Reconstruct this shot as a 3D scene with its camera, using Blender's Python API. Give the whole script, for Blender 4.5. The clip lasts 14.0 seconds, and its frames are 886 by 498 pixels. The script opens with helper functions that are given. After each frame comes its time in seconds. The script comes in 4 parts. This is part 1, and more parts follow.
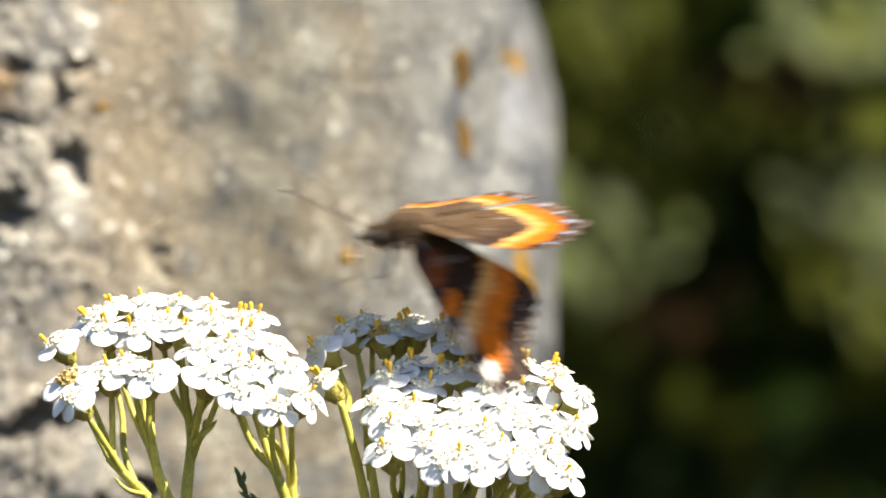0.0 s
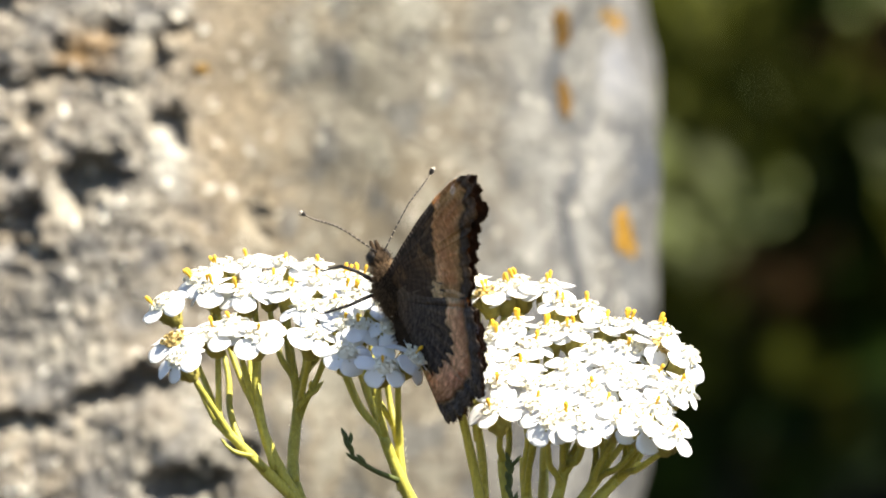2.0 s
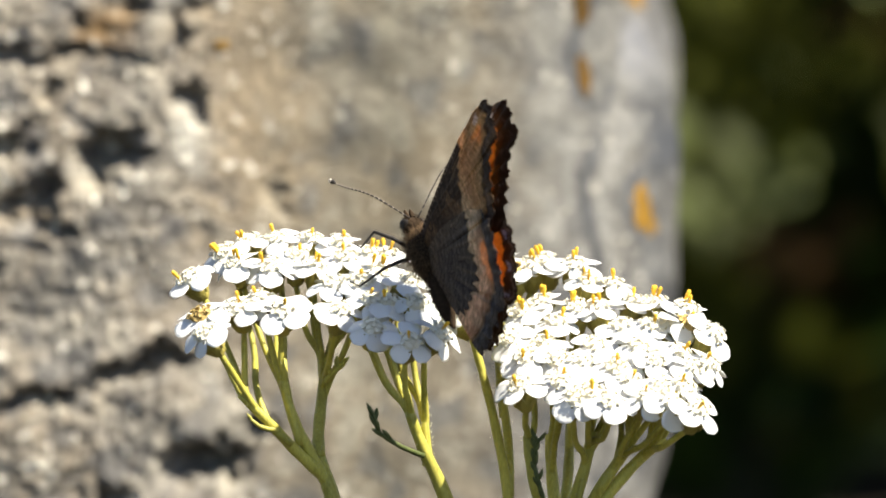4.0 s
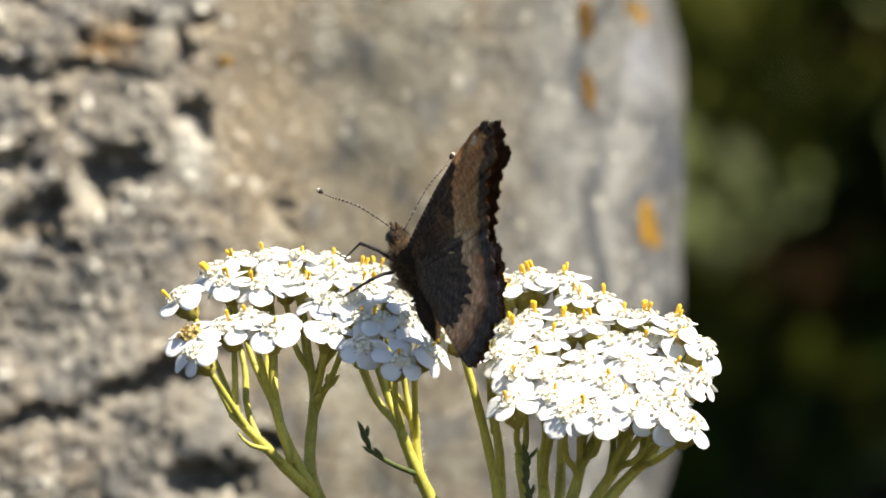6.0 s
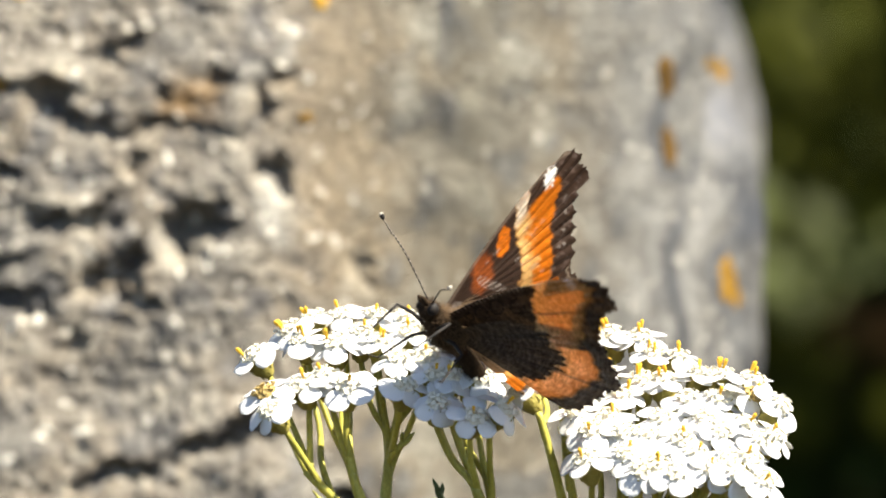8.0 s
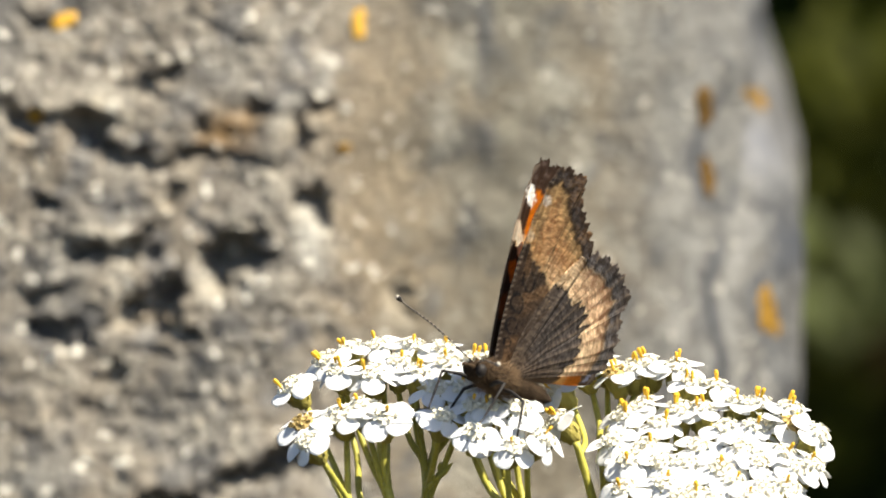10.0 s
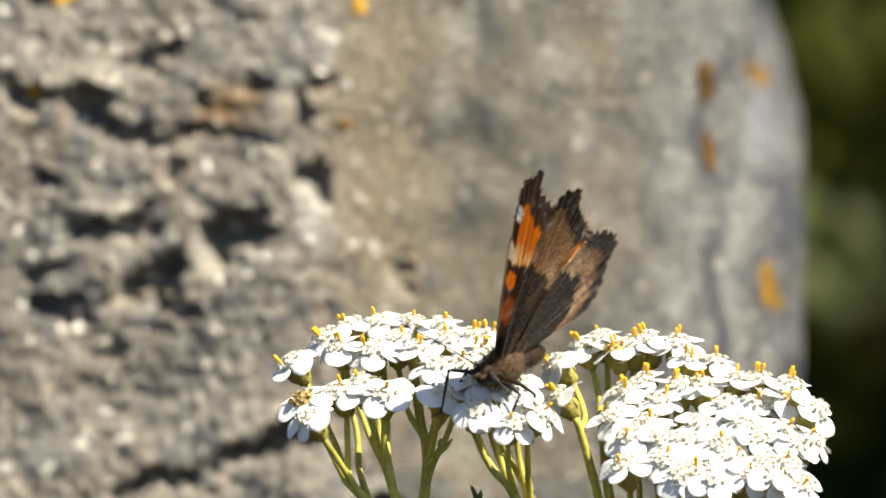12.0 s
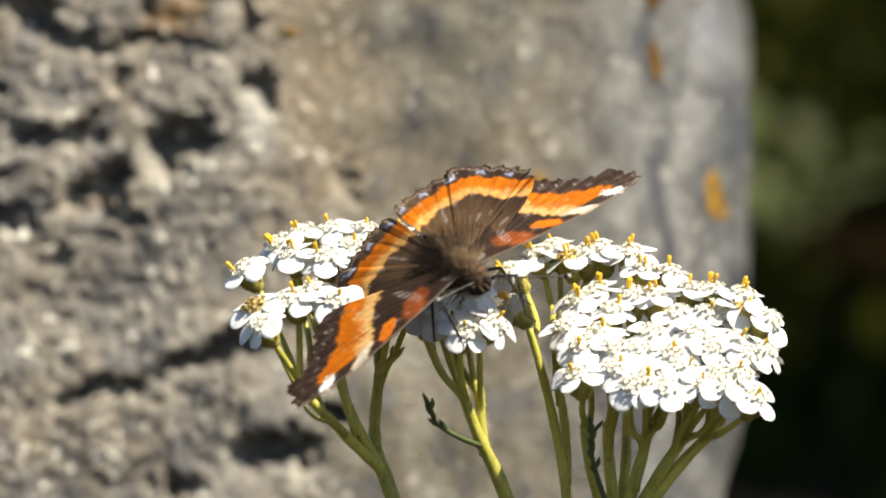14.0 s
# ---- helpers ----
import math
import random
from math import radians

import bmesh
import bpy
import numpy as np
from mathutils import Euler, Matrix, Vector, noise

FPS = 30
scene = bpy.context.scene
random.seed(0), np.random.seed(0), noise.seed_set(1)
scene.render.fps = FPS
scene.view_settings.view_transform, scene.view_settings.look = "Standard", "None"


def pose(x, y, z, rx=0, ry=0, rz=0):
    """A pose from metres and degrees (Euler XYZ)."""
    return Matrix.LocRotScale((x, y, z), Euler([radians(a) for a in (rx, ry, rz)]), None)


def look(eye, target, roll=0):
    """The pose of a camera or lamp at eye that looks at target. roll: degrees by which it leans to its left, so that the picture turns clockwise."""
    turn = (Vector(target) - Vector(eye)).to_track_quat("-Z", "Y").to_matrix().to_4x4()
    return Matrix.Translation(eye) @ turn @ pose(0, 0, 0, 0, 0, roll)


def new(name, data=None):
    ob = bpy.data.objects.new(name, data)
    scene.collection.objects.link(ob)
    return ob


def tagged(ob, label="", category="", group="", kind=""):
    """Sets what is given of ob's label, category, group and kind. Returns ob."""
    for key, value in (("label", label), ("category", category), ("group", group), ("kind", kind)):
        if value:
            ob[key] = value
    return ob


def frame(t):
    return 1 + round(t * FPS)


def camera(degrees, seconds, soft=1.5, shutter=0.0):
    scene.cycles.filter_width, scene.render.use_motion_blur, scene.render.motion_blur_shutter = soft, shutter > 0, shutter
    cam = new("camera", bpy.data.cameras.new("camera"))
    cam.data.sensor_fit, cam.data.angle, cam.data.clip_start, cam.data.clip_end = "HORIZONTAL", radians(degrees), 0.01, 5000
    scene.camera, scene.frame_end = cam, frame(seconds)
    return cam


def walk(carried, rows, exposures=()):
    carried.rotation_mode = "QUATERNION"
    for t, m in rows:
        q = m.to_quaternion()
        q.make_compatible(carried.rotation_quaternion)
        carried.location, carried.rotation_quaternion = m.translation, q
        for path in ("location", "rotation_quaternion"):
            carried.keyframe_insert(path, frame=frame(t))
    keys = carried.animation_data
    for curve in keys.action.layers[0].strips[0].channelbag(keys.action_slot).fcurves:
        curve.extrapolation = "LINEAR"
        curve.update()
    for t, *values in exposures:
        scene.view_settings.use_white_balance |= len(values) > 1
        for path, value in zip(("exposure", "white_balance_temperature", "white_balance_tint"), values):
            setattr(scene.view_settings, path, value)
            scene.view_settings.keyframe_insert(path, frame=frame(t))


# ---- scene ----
# ---------------------------------------------------------------- camera
MM = 0.001
SLOPE = 8.0                       # degrees by which the lens looks down on the flowers
FLOWER = Vector((0.0, 0.0, 0.30))  # the middle of the flower heads
AHEAD = Vector((0, math.cos(radians(SLOPE)), -math.sin(radians(SLOPE))))
RISE = Vector((0, math.sin(radians(SLOPE)), math.cos(radians(SLOPE))))
EYE_AT = FLOWER - AHEAD * 1.0


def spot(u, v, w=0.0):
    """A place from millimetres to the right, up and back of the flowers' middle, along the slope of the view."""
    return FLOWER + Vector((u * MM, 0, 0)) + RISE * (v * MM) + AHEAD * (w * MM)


cam = camera(5.7836, 14.0, soft=1.8, shutter=0.35)
cam.data.dof.use_dof = True
cam.data.dof.focus_distance = 1.0
cam.data.dof.aperture_fstop = cam.data.lens / 10.5   # an iris 10.5 mm wide
cam.data.dof.aperture_blades = 0

CAM_ROWS = [  # seconds, yaw, pitch, roll in degrees, millimetres forwards
    (0.0, -0.734, -7.576, -0.31, -1.9),
    (0.5, -0.667, -7.570, -0.17, -2.3),
    (1.0, -0.525, -7.603, -0.02, -0.7),
    (1.5, -0.317, -7.720, 0.04, -1.5),
    (2.0, -0.129, -7.834, 0.12, -0.3),
    (2.5, 0.020, -7.897, 0.01, -2.0),
    (5.0, 0.000, -8.000, -0.00, -0.0),
    (5.5, 0.004, -7.962, -0.03, 0.0),
    (6.0, 0.027, -7.885, 0.14, 0.6),
    (6.5, 0.136, -7.826, 0.29, 1.4),
    (7.0, 0.310, -7.762, 0.34, 2.4),
    (7.5, 0.427, -7.653, 0.21, 2.4),
    (8.0, 0.550, -7.512, 0.18, 1.6),
    (8.5, 0.690, -7.372, 0.30, 2.8),
    (9.0, 0.733, -7.310, 0.34, 2.4),
    (11.5, 0.818, -7.375, 0.49, 2.3),
    (12.0, 0.777, -7.471, 0.45, 2.3),
    (12.5, 0.692, -7.510, 0.29, 4.6),
    (13.0, 0.481, -7.590, 0.28, 2.0),
    (13.5, 0.416, -7.783, 0.17, 3.8),
    (14.0, 0.454, -8.069, 0.20, 3.8),
]
walk(cam, [(t, pose(*(EYE_AT + AHEAD * (adv * MM)), 90 + pitch, roll, yaw)) for t, yaw, pitch, roll, adv in CAM_ROWS],
     [(0, 1.71), (1, 1.76), (2, 1.83), (2.5, 1.80), (5, 1.37), (6, 1.40), (6.4, 1.59), (7, 1.73), (8, 1.60), (9, 1.43), (11.5, 1.27), (12.5, 1.20), (14, 1.11)])

# ---------------------------------------------------------------- light
SUN_FROM = Vector((0.50, -0.19, 0.83)).normalized()
world = bpy.data.worlds.new("sky")
scene.world = world
world.use_nodes = True
wn = world.node_tree
sky = wn.nodes.new("ShaderNodeTexSky")
sky.sky_type = "NISHITA"
sky.sun_disc = False
sky.sun_elevation = math.asin(SUN_FROM.z)
sky.sun_rotation = math.atan2(SUN_FROM.x, SUN_FROM.y)
wn.links.new(sky.outputs[0], wn.nodes["Background"].inputs[0])
wn.nodes["Background"].inputs[1].default_value = 0.058
sun = new("sun", bpy.data.lights.new("sun", "SUN"))
sun.data.energy = 5.0
sun.data.angle = radians(0.53)
sun.data.color = (1.0, 0.932, 0.79)
sun.matrix_world = look(SUN_FROM * 5, (0, 0, 0))


# ---------------------------------------------------------------- materials
def ramp_color(nt, fac, stops):
    r = nt.nodes.new("ShaderNodeValToRGB")
    el = r.color_ramp.elements
    while len(el) < len(stops):
        el.new(0.5)
    for e, (p, c) in zip(el, stops):
        e.position, e.color = p, (*c, 1)
    nt.links.new(fac, r.inputs[0])
    return r.outputs[0]


def noise_tex(nt, scale, detail=4.0, rough=0.6, coord="Object", stretch=None):
    tc = nt.nodes.new("ShaderNodeTexCoord")
    src = tc.outputs[coord]
    if stretch:
        mp = nt.nodes.new("ShaderNodeMapping")
        mp.inputs["Scale"].default_value = stretch
        nt.links.new(src, mp.inputs[0])
        src = mp.outputs[0]
    n = nt.nodes.new("ShaderNodeTexNoise")
    n.inputs["Scale"].default_value = scale
    n.inputs["Detail"].default_value = detail
    n.inputs["Roughness"].default_value = rough
    nt.links.new(src, n.inputs["Vector"])
    return n.outputs["Fac"]


def mixed(nt, fac, a, b, mode="MIX"):
    m = nt.nodes.new("ShaderNodeMix")
    m.data_type, m.blend_type = "RGBA", mode
    for key, val in ((0, fac), (6, a), (7, b)):
        if isinstance(val, bpy.types.NodeSocket):
            nt.links.new(val, m.inputs[key])
        elif key == 0:
            m.inputs[0].default_value = val
        else:
            m.inputs[key].default_value = (*val, 1)
    return m.outputs[2]


def bumped(nt, bsdf, fac, strength, distance):
    b = nt.nodes.new("ShaderNodeBump")
    b.inputs["Strength"].default_value = strength
    b.inputs["Distance"].default_value = distance
    nt.links.new(fac, b.inputs["Height"])
    nt.links.new(b.outputs[0], bsdf.inputs["Normal"])


def base_material(name, rough=0.6, spec=0.4):
    m = bpy.data.materials.new(name)
    m.use_nodes = True
    b = m.node_tree.nodes["Principled BSDF"]
    b.inputs["Roughness"].default_value = rough
    b.inputs["Specular IOR Level"].default_value = spec
    return m, m.node_tree, b


def grainy(name, dark, light, scale, rough=0.7, spec=0.3, bump=0.3, dist=0.0001, fine=None, coord="Object", stretch=None, vary=0.0):
    """Two scales of colour variation, with a little relief; vary: brightness from object to object."""
    m, nt, b = base_material(name, rough, spec)
    big = noise_tex(nt, scale, 5, 0.6, coord, stretch)
    small = noise_tex(nt, fine or scale * 7, 3, 0.6, coord, stretch)
    col = ramp_color(nt, big, [(0.3, dark), (0.7, light)])
    col = mixed(nt, 0.35, col, ramp_color(nt, small, [(0.3, tuple(c * 0.6 for c in dark)), (0.7, tuple(min(1, c * 1.15) for c in light))]))
    if vary:
        oi = nt.nodes.new("ShaderNodeObjectInfo")
        mr = nt.nodes.new("ShaderNodeMapRange")
        mr.inputs[3].default_value, mr.inputs[4].default_value = 1 - vary, 1 + vary
        nt.links.new(oi.outputs["Random"], mr.inputs[0])
        hs = nt.nodes.new("ShaderNodeHueSaturation")
        nt.links.new(mr.outputs[0], hs.inputs["Value"])
        nt.links.new(col, hs.inputs["Color"])
        col = hs.outputs[0]
    nt.links.new(col, b.inputs["Base Color"])
    bumped(nt, b, small, bump, dist)
    return m


def thin_material(name, dark, light, scale, through_share, through_tint, rough=0.5, vary=0.0, spec=0.3):
    """A leaf or petal, through which some of the light passes."""
    m = grainy(name, dark, light, scale, rough, spec, 0.25, 0.00008, vary=vary)
    nt = m.node_tree
    b, out = nt.nodes["Principled BSDF"], nt.nodes["Material Output"]
    tr = nt.nodes.new("ShaderNodeBsdfTranslucent")
    tr.inputs[0].default_value = (*through_tint, 1)
    ms = nt.nodes.new("ShaderNodeMixShader")
    ms.inputs[0].default_value = through_share
    nt.links.new(b.outputs[0], ms.inputs[1])
    nt.links.new(tr.outputs[0], ms.inputs[2])
    nt.links.new(ms.outputs[0], out.inputs[0])
    return m


def rock_material():
    """Pale crystalline stone: the broad tints lie in the mesh, the grain, the pitting and painted glints are added
    here.
    """
    m, nt, b = base_material("weathered_stone", 0.85, 0.35)
    at = nt.nodes.new("ShaderNodeAttribute")
    at.attribute_name = "stone"
    tc = nt.nodes.new("ShaderNodeTexCoord")
    sx = nt.nodes.new("ShaderNodeSeparateXYZ")
    nt.links.new(tc.outputs["Object"], sx.inputs[0])
    broken = nt.nodes.new("ShaderNodeMapRange")
    broken.inputs[1].default_value, broken.inputs[2].default_value = -0.044, -0.012
    broken.inputs[3].default_value, broken.inputs[4].default_value = 0.95, 0.30
    nt.links.new(sx.outputs["X"], broken.inputs[0])
    mid = noise_tex(nt, 230, 5, 0.66)
    fine = noise_tex(nt, 800, 4, 0.72)
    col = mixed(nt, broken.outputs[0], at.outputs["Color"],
                ramp_color(nt, mid, [(0.30, (0.42, 0.41, 0.42)), (0.44, (0.90, 0.90, 0.91)), (0.58, (1.05, 1.04, 1.02)), (0.70, (1.45, 1.40, 1.32))]), "MULTIPLY")
    # the top stop paints sparkling specks as brighter colour
    col = mixed(nt, broken.outputs[0], col, ramp_color(nt, fine, [(0.34, (0.35, 0.34, 0.33)), (0.5, (1, 1, 1)), (0.60, (1.12, 1.10, 1.08)), (0.70, (2.5, 2.4, 2.2))]), "MULTIPLY")
    # sunlit glints painted as pale dots, mostly on the broken left part
    glint = noise_tex(nt, 480, 2, 0.6)
    glint_mask = nt.nodes.new("ShaderNodeMath")
    glint_mask.operation = "MULTIPLY"
    nt.links.new(broken.outputs[0], glint_mask.inputs[0])
    nt.links.new(ramp_color(nt, glint, [(0.64, (0, 0, 0)), (0.68, (1, 1, 1))]), glint_mask.inputs[1])
    col = mixed(nt, glint_mask.outputs[0], col, (0.78, 0.73, 0.62))
    nt.links.new(col, b.inputs["Base Color"])
    nt.links.new(ramp_color(nt, fine, [(0.4, (0.9, 0.9, 0.9)), (0.75, (0.36, 0.36, 0.36))]), b.inputs["Roughness"])
    bumped(nt, b, fine, 0.8, 0.0007)
    return m


def wing_material(name, gloss, marbled):
    """Wing scales in the pigment of the mesh, in fine rows across the veins; the orange parts are thin enough to glow against the light."""
    m, nt, b = base_material(name, gloss, 0.12)
    at = nt.nodes.new("ShaderNodeAttribute")
    at.attribute_name = "pigment"
    tc = nt.nodes.new("ShaderNodeTexCoord")
    sx = nt.nodes.new("ShaderNodeSeparateXYZ")
    nt.links.new(tc.outputs["Object"], sx.inputs[0])

    def calc(op, p, q):
        k = nt.nodes.new("ShaderNodeMath")
        k.operation = op
        for i, v in enumerate((p, q)):
            if isinstance(v, (int, float)):
                k.inputs[i].default_value = v
            else:
                nt.links.new(v, k.inputs[i])
        return k.outputs[0]

    far = calc("SQRT", calc("ADD", calc("MULTIPLY", sx.outputs["X"], sx.outputs["X"]), calc("MULTIPLY", sx.outputs["Y"], sx.outputs["Y"])), 0)
    turn = calc("ARCTAN2", sx.outputs["Y"], calc("ABSOLUTE", sx.outputs["X"], 0))
    vec = nt.nodes.new("ShaderNodeCombineXYZ")
    nt.links.new(far, vec.inputs[0])
    nt.links.new(calc("MULTIPLY", turn, calc("MULTIPLY", far, 0.32)), vec.inputs[1])
    rows = nt.nodes.new("ShaderNodeTexNoise")
    rows.inputs["Scale"].default_value, rows.inputs["Detail"].default_value, rows.inputs["Roughness"].default_value = 2300, 3, 0.7
    nt.links.new(vec.outputs[0], rows.inputs["Vector"])
    grain = noise_tex(nt, 2600, 3, 0.7, stretch=(0.5, 1.6, 1.0))
    blotch = noise_tex(nt, 420, 3, 0.6)
    col = mixed(nt, 0.6, at.outputs["Color"], ramp_color(nt, grain, [(0.32, (0.42, 0.42, 0.42)), (0.68, (1.3, 1.3, 1.3))]), "MULTIPLY")
    col = mixed(nt, marbled, col, ramp_color(nt, rows.outputs["Fac"], [(0.38, (0.25, 0.22, 0.20)), (0.52, (1.0, 1.0, 1.0)), (0.66, (1.8, 1.75, 1.65))]), "MULTIPLY")
    col = mixed(nt, 0.5, col, ramp_color(nt, blotch, [(0.3, (0.62, 0.60, 0.58)), (0.7, (1.25, 1.25, 1.25))]), "MULTIPLY")
    nt.links.new(col, b.inputs["Base Color"])
    bumped(nt, b, grain, 0.6, 0.00008)
    tr = nt.nodes.new("ShaderNodeBsdfTranslucent")
    nt.links.new(mixed(nt, 0.8, at.outputs["Color"], (0.85, 0.47, 0.16)), tr.inputs[0])
    th = nt.nodes.new("ShaderNodeAttribute")
    th.attribute_name = "thinness"
    ms = nt.nodes.new("ShaderNodeMixShader")
    nt.links.new(th.outputs["Fac"], ms.inputs[0])
    nt.links.new(b.outputs[0], ms.inputs[1])
    nt.links.new(tr.outputs[0], ms.inputs[2])
    nt.links.new(ms.outputs[0], nt.nodes["Material Output"].inputs[0])
    return m


ROCK = rock_material()
LICHEN = grainy("orange_lichen", (0.10, 0.056, 0.011), (0.32, 0.175, 0.024), 420, 0.9, 0.1, 0.8, 0.0004)
BRIGHT_LICHEN = grainy("bright_lichen", (0.45, 0.24, 0.03), (0.80, 0.46, 0.06), 420, 0.9, 0.1, 0.8, 0.0004)
BROWN_LICHEN = grainy("brown_lichen", (0.030, 0.019, 0.006), (0.140, 0.076, 0.018), 420, 0.9, 0.1, 0.8, 0.0004)
SOIL = grainy("dry_soil", (0.016, 0.013, 0.008), (0.045, 0.037, 0.024), 30, 0.95, 0.1, 0.8, 0.004)
PETAL = thin_material("white_petal", (0.83, 0.83, 0.82), (0.90, 0.90, 0.89), 900, 0.24, (0.92, 0.92, 0.87), 0.6)
DISC = grainy("cream_disc", (0.70, 0.63, 0.42), (0.90, 0.88, 0.80), 1500, 0.6, 0.3, 0.5, 0.0001)
POLLEN = grainy("yellow_pollen", (0.72, 0.36, 0.015), (0.88, 0.58, 0.06), 1200, 0.6, 0.2, 0.4, 0.0001, vary=0.15)
BRACT = grainy("olive_bract", (0.19, 0.15, 0.028), (0.50, 0.43, 0.10), 900, 0.6, 0.3, 0.5, 0.0001, vary=0.2)
STEM = grainy("olive_green_stem", (0.24, 0.22, 0.024), (0.56, 0.50, 0.095), 420, 0.5, 0.4, 0.7, 0.00012, fine=3800, stretch=(1, 1, 0.3), vary=0.15)
LEAFLET = grainy("dark_green_leaflet", (0.028, 0.042, 0.012), (0.105, 0.125, 0.032), 900, 0.6, 0.3, 0.4, 0.0001)
UPPER = wing_material("upper_wing_scales", 0.6, 0.12)
UNDER = wing_material("under_wing_scales", 0.8, 0.75)
FUR = grainy("brown_fur", (0.014, 0.010, 0.006), (0.060, 0.038, 0.022), 1500, 0.85, 0.08, 0.5, 0.0001)
CHITIN = grainy("black_chitin", (0.008, 0.007, 0.007), (0.03, 0.025, 0.022), 2000, 0.6, 0.2, 0.3, 0.00005)
HAIR = grainy("pale_stem_hair", (0.42, 0.40, 0.22), (0.62, 0.60, 0.42), 2500, 0.6, 0.3, 0.2, 0.00005)
WING_HAIR = grainy("brown_wing_hair", (0.050, 0.031, 0.016), (0.165, 0.105, 0.058), 1500, 0.7, 0.12, 0.3, 0.0001)
SPENT = grainy("spent_yellow_floret", (0.34, 0.22, 0.06), (0.66, 0.50, 0.20), 1800, 0.7, 0.2, 0.5, 0.0001, vary=0.2)
RING = grainy("greyish_ring", (0.16, 0.13, 0.10), (0.34, 0.29, 0.23), 2500, 0.6, 0.3, 0.2, 0.00005)
PALE_TIP = grainy("pale_antenna_tip", (0.30, 0.26, 0.20), (0.55, 0.50, 0.42), 2500, 0.6, 0.3, 0.2, 0.00005)
# shade is put into the near-black green, sunlight into the pale leaf colour
SHADED_LEAF = thin_material("bush_leaf", (0.006, 0.014, 0.001), (0.016, 0.030, 0.003), 60, 0.2, (0.022, 0.042, 0.003), 0.65, vary=0.5, spec=0.08)
SUNLIT_LEAF = thin_material("sunlit_bush_leaf", (0.040, 0.050, 0.010), (0.072, 0.084, 0.024), 60, 0.2, (0.06, 0.08, 0.01), 0.6, vary=0.35, spec=0.2)
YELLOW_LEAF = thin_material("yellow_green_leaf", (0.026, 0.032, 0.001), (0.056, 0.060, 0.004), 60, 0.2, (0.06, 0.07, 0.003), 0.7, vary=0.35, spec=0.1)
DRY_LEAF = grainy("brown_leaf", (0.016, 0.009, 0.002), (0.040, 0.022, 0.005), 60, 0.8, 0.1, 0.3, 0.0005, vary=0.3)
BARK = grainy("dark_bark", (0.03, 0.022, 0.015), (0.09, 0.065, 0.045), 80, 0.9, 0.2, 0.8, 0.001)


# ---------------------------------------------------------------- building helpers
def part(name, bm, material, parent, label=""):
    me = bpy.data.meshes.new(name)
    bm.to_mesh(me)
    bm.free()
    for p in me.polygons:
        p.use_smooth = True
    me.materials.append(material)
    return child(name, me, parent, label)


def child(name, me, parent, label="", m=None):
    ob = new(name, me)
    ob.parent = parent
    if m is not None:
        ob.matrix_basis = m
    return tagged(ob, label)


def mesh_of(name, verts, faces, material, smooth=True):
    me = bpy.data.meshes.new(name)
    me.from_pydata([tuple(v) for v in verts], [], faces)
    me.materials.append(material)
    if smooth:
        me.polygons.foreach_set("use_smooth", [True] * len(me.polygons))
    me.update()
    return me


def tube_data(points, radii, sides=8, caps=True):
    """Rings along a smooth path through the points."""
    pts = [Vector(p) for p in points]
    verts, faces = [], []
    side = None
    for i, p in enumerate(pts):
        d = (pts[min(i + 1, len(pts) - 1)] - pts[max(i - 1, 0)]).normalized()
        if side is None:
            side = d.orthogonal().normalized()
        side = (side - d * side.dot(d)).normalized()
        up = d.cross(side)
        for k in range(sides):
            a = 2 * math.pi * k / sides
            verts.append(p + (side * math.cos(a) + up * math.sin(a)) * radii[i])
    for i in range(len(pts) - 1):
        for k in range(sides):
            a, b = i * sides + k, i * sides + (k + 1) % sides
            faces.append((a, b, b + sides, a + sides))
    if caps:
        faces.append(tuple(range(sides))[::-1])
        faces.append(tuple(range((len(pts) - 1) * sides, len(pts) * sides)))
    return verts, faces


def bend(a, b, c, d, n=8):
    """A curve from a to d with the handles b and c."""
    out = []
    for i in range(n + 1):
        t = i / n
        out.append(a * (1 - t) ** 3 + b * 3 * t * (1 - t) ** 2 + c * 3 * t * t * (1 - t) + d * t ** 3)
    return out


def smooth_path(points, n=5):
    """Catmull-Rom through the points."""
    p = [Vector(q) for q in points]
    p = [p[0] * 2 - p[1]] + p + [p[-1] * 2 - p[-2]]
    out = []
    for i in range(1, len(p) - 2):
        for k in range(n):
            t = k / n
            out.append(0.5 * ((2 * p[i]) + (p[i + 1] - p[i - 1]) * t + (2 * p[i - 1] - 5 * p[i] + 4 * p[i + 1] - p[i + 2]) * t * t
                              + (3 * p[i] - p[i - 1] - 3 * p[i + 1] + p[i + 2]) * t ** 3))
    return out + [p[-2]]


def lathe(bm, profile, seg=12, m=Matrix()):
    """A turned body from (radius, height) pairs."""
    rings = []
    for r, h in profile:
        rings.append([bm.verts.new(m @ Vector((r * math.cos(2 * math.pi * k / seg), r * math.sin(2 * math.pi * k / seg), h))) for k in range(seg)])
    for a, b in zip(rings, rings[1:]):
        for k in range(seg):
            bm.faces.new((a[k], a[(k + 1) % seg], b[(k + 1) % seg], b[k]))
    bm.faces.new(rings[0][::-1])
    bm.faces.new(rings[-1])


rng = random.Random(7)
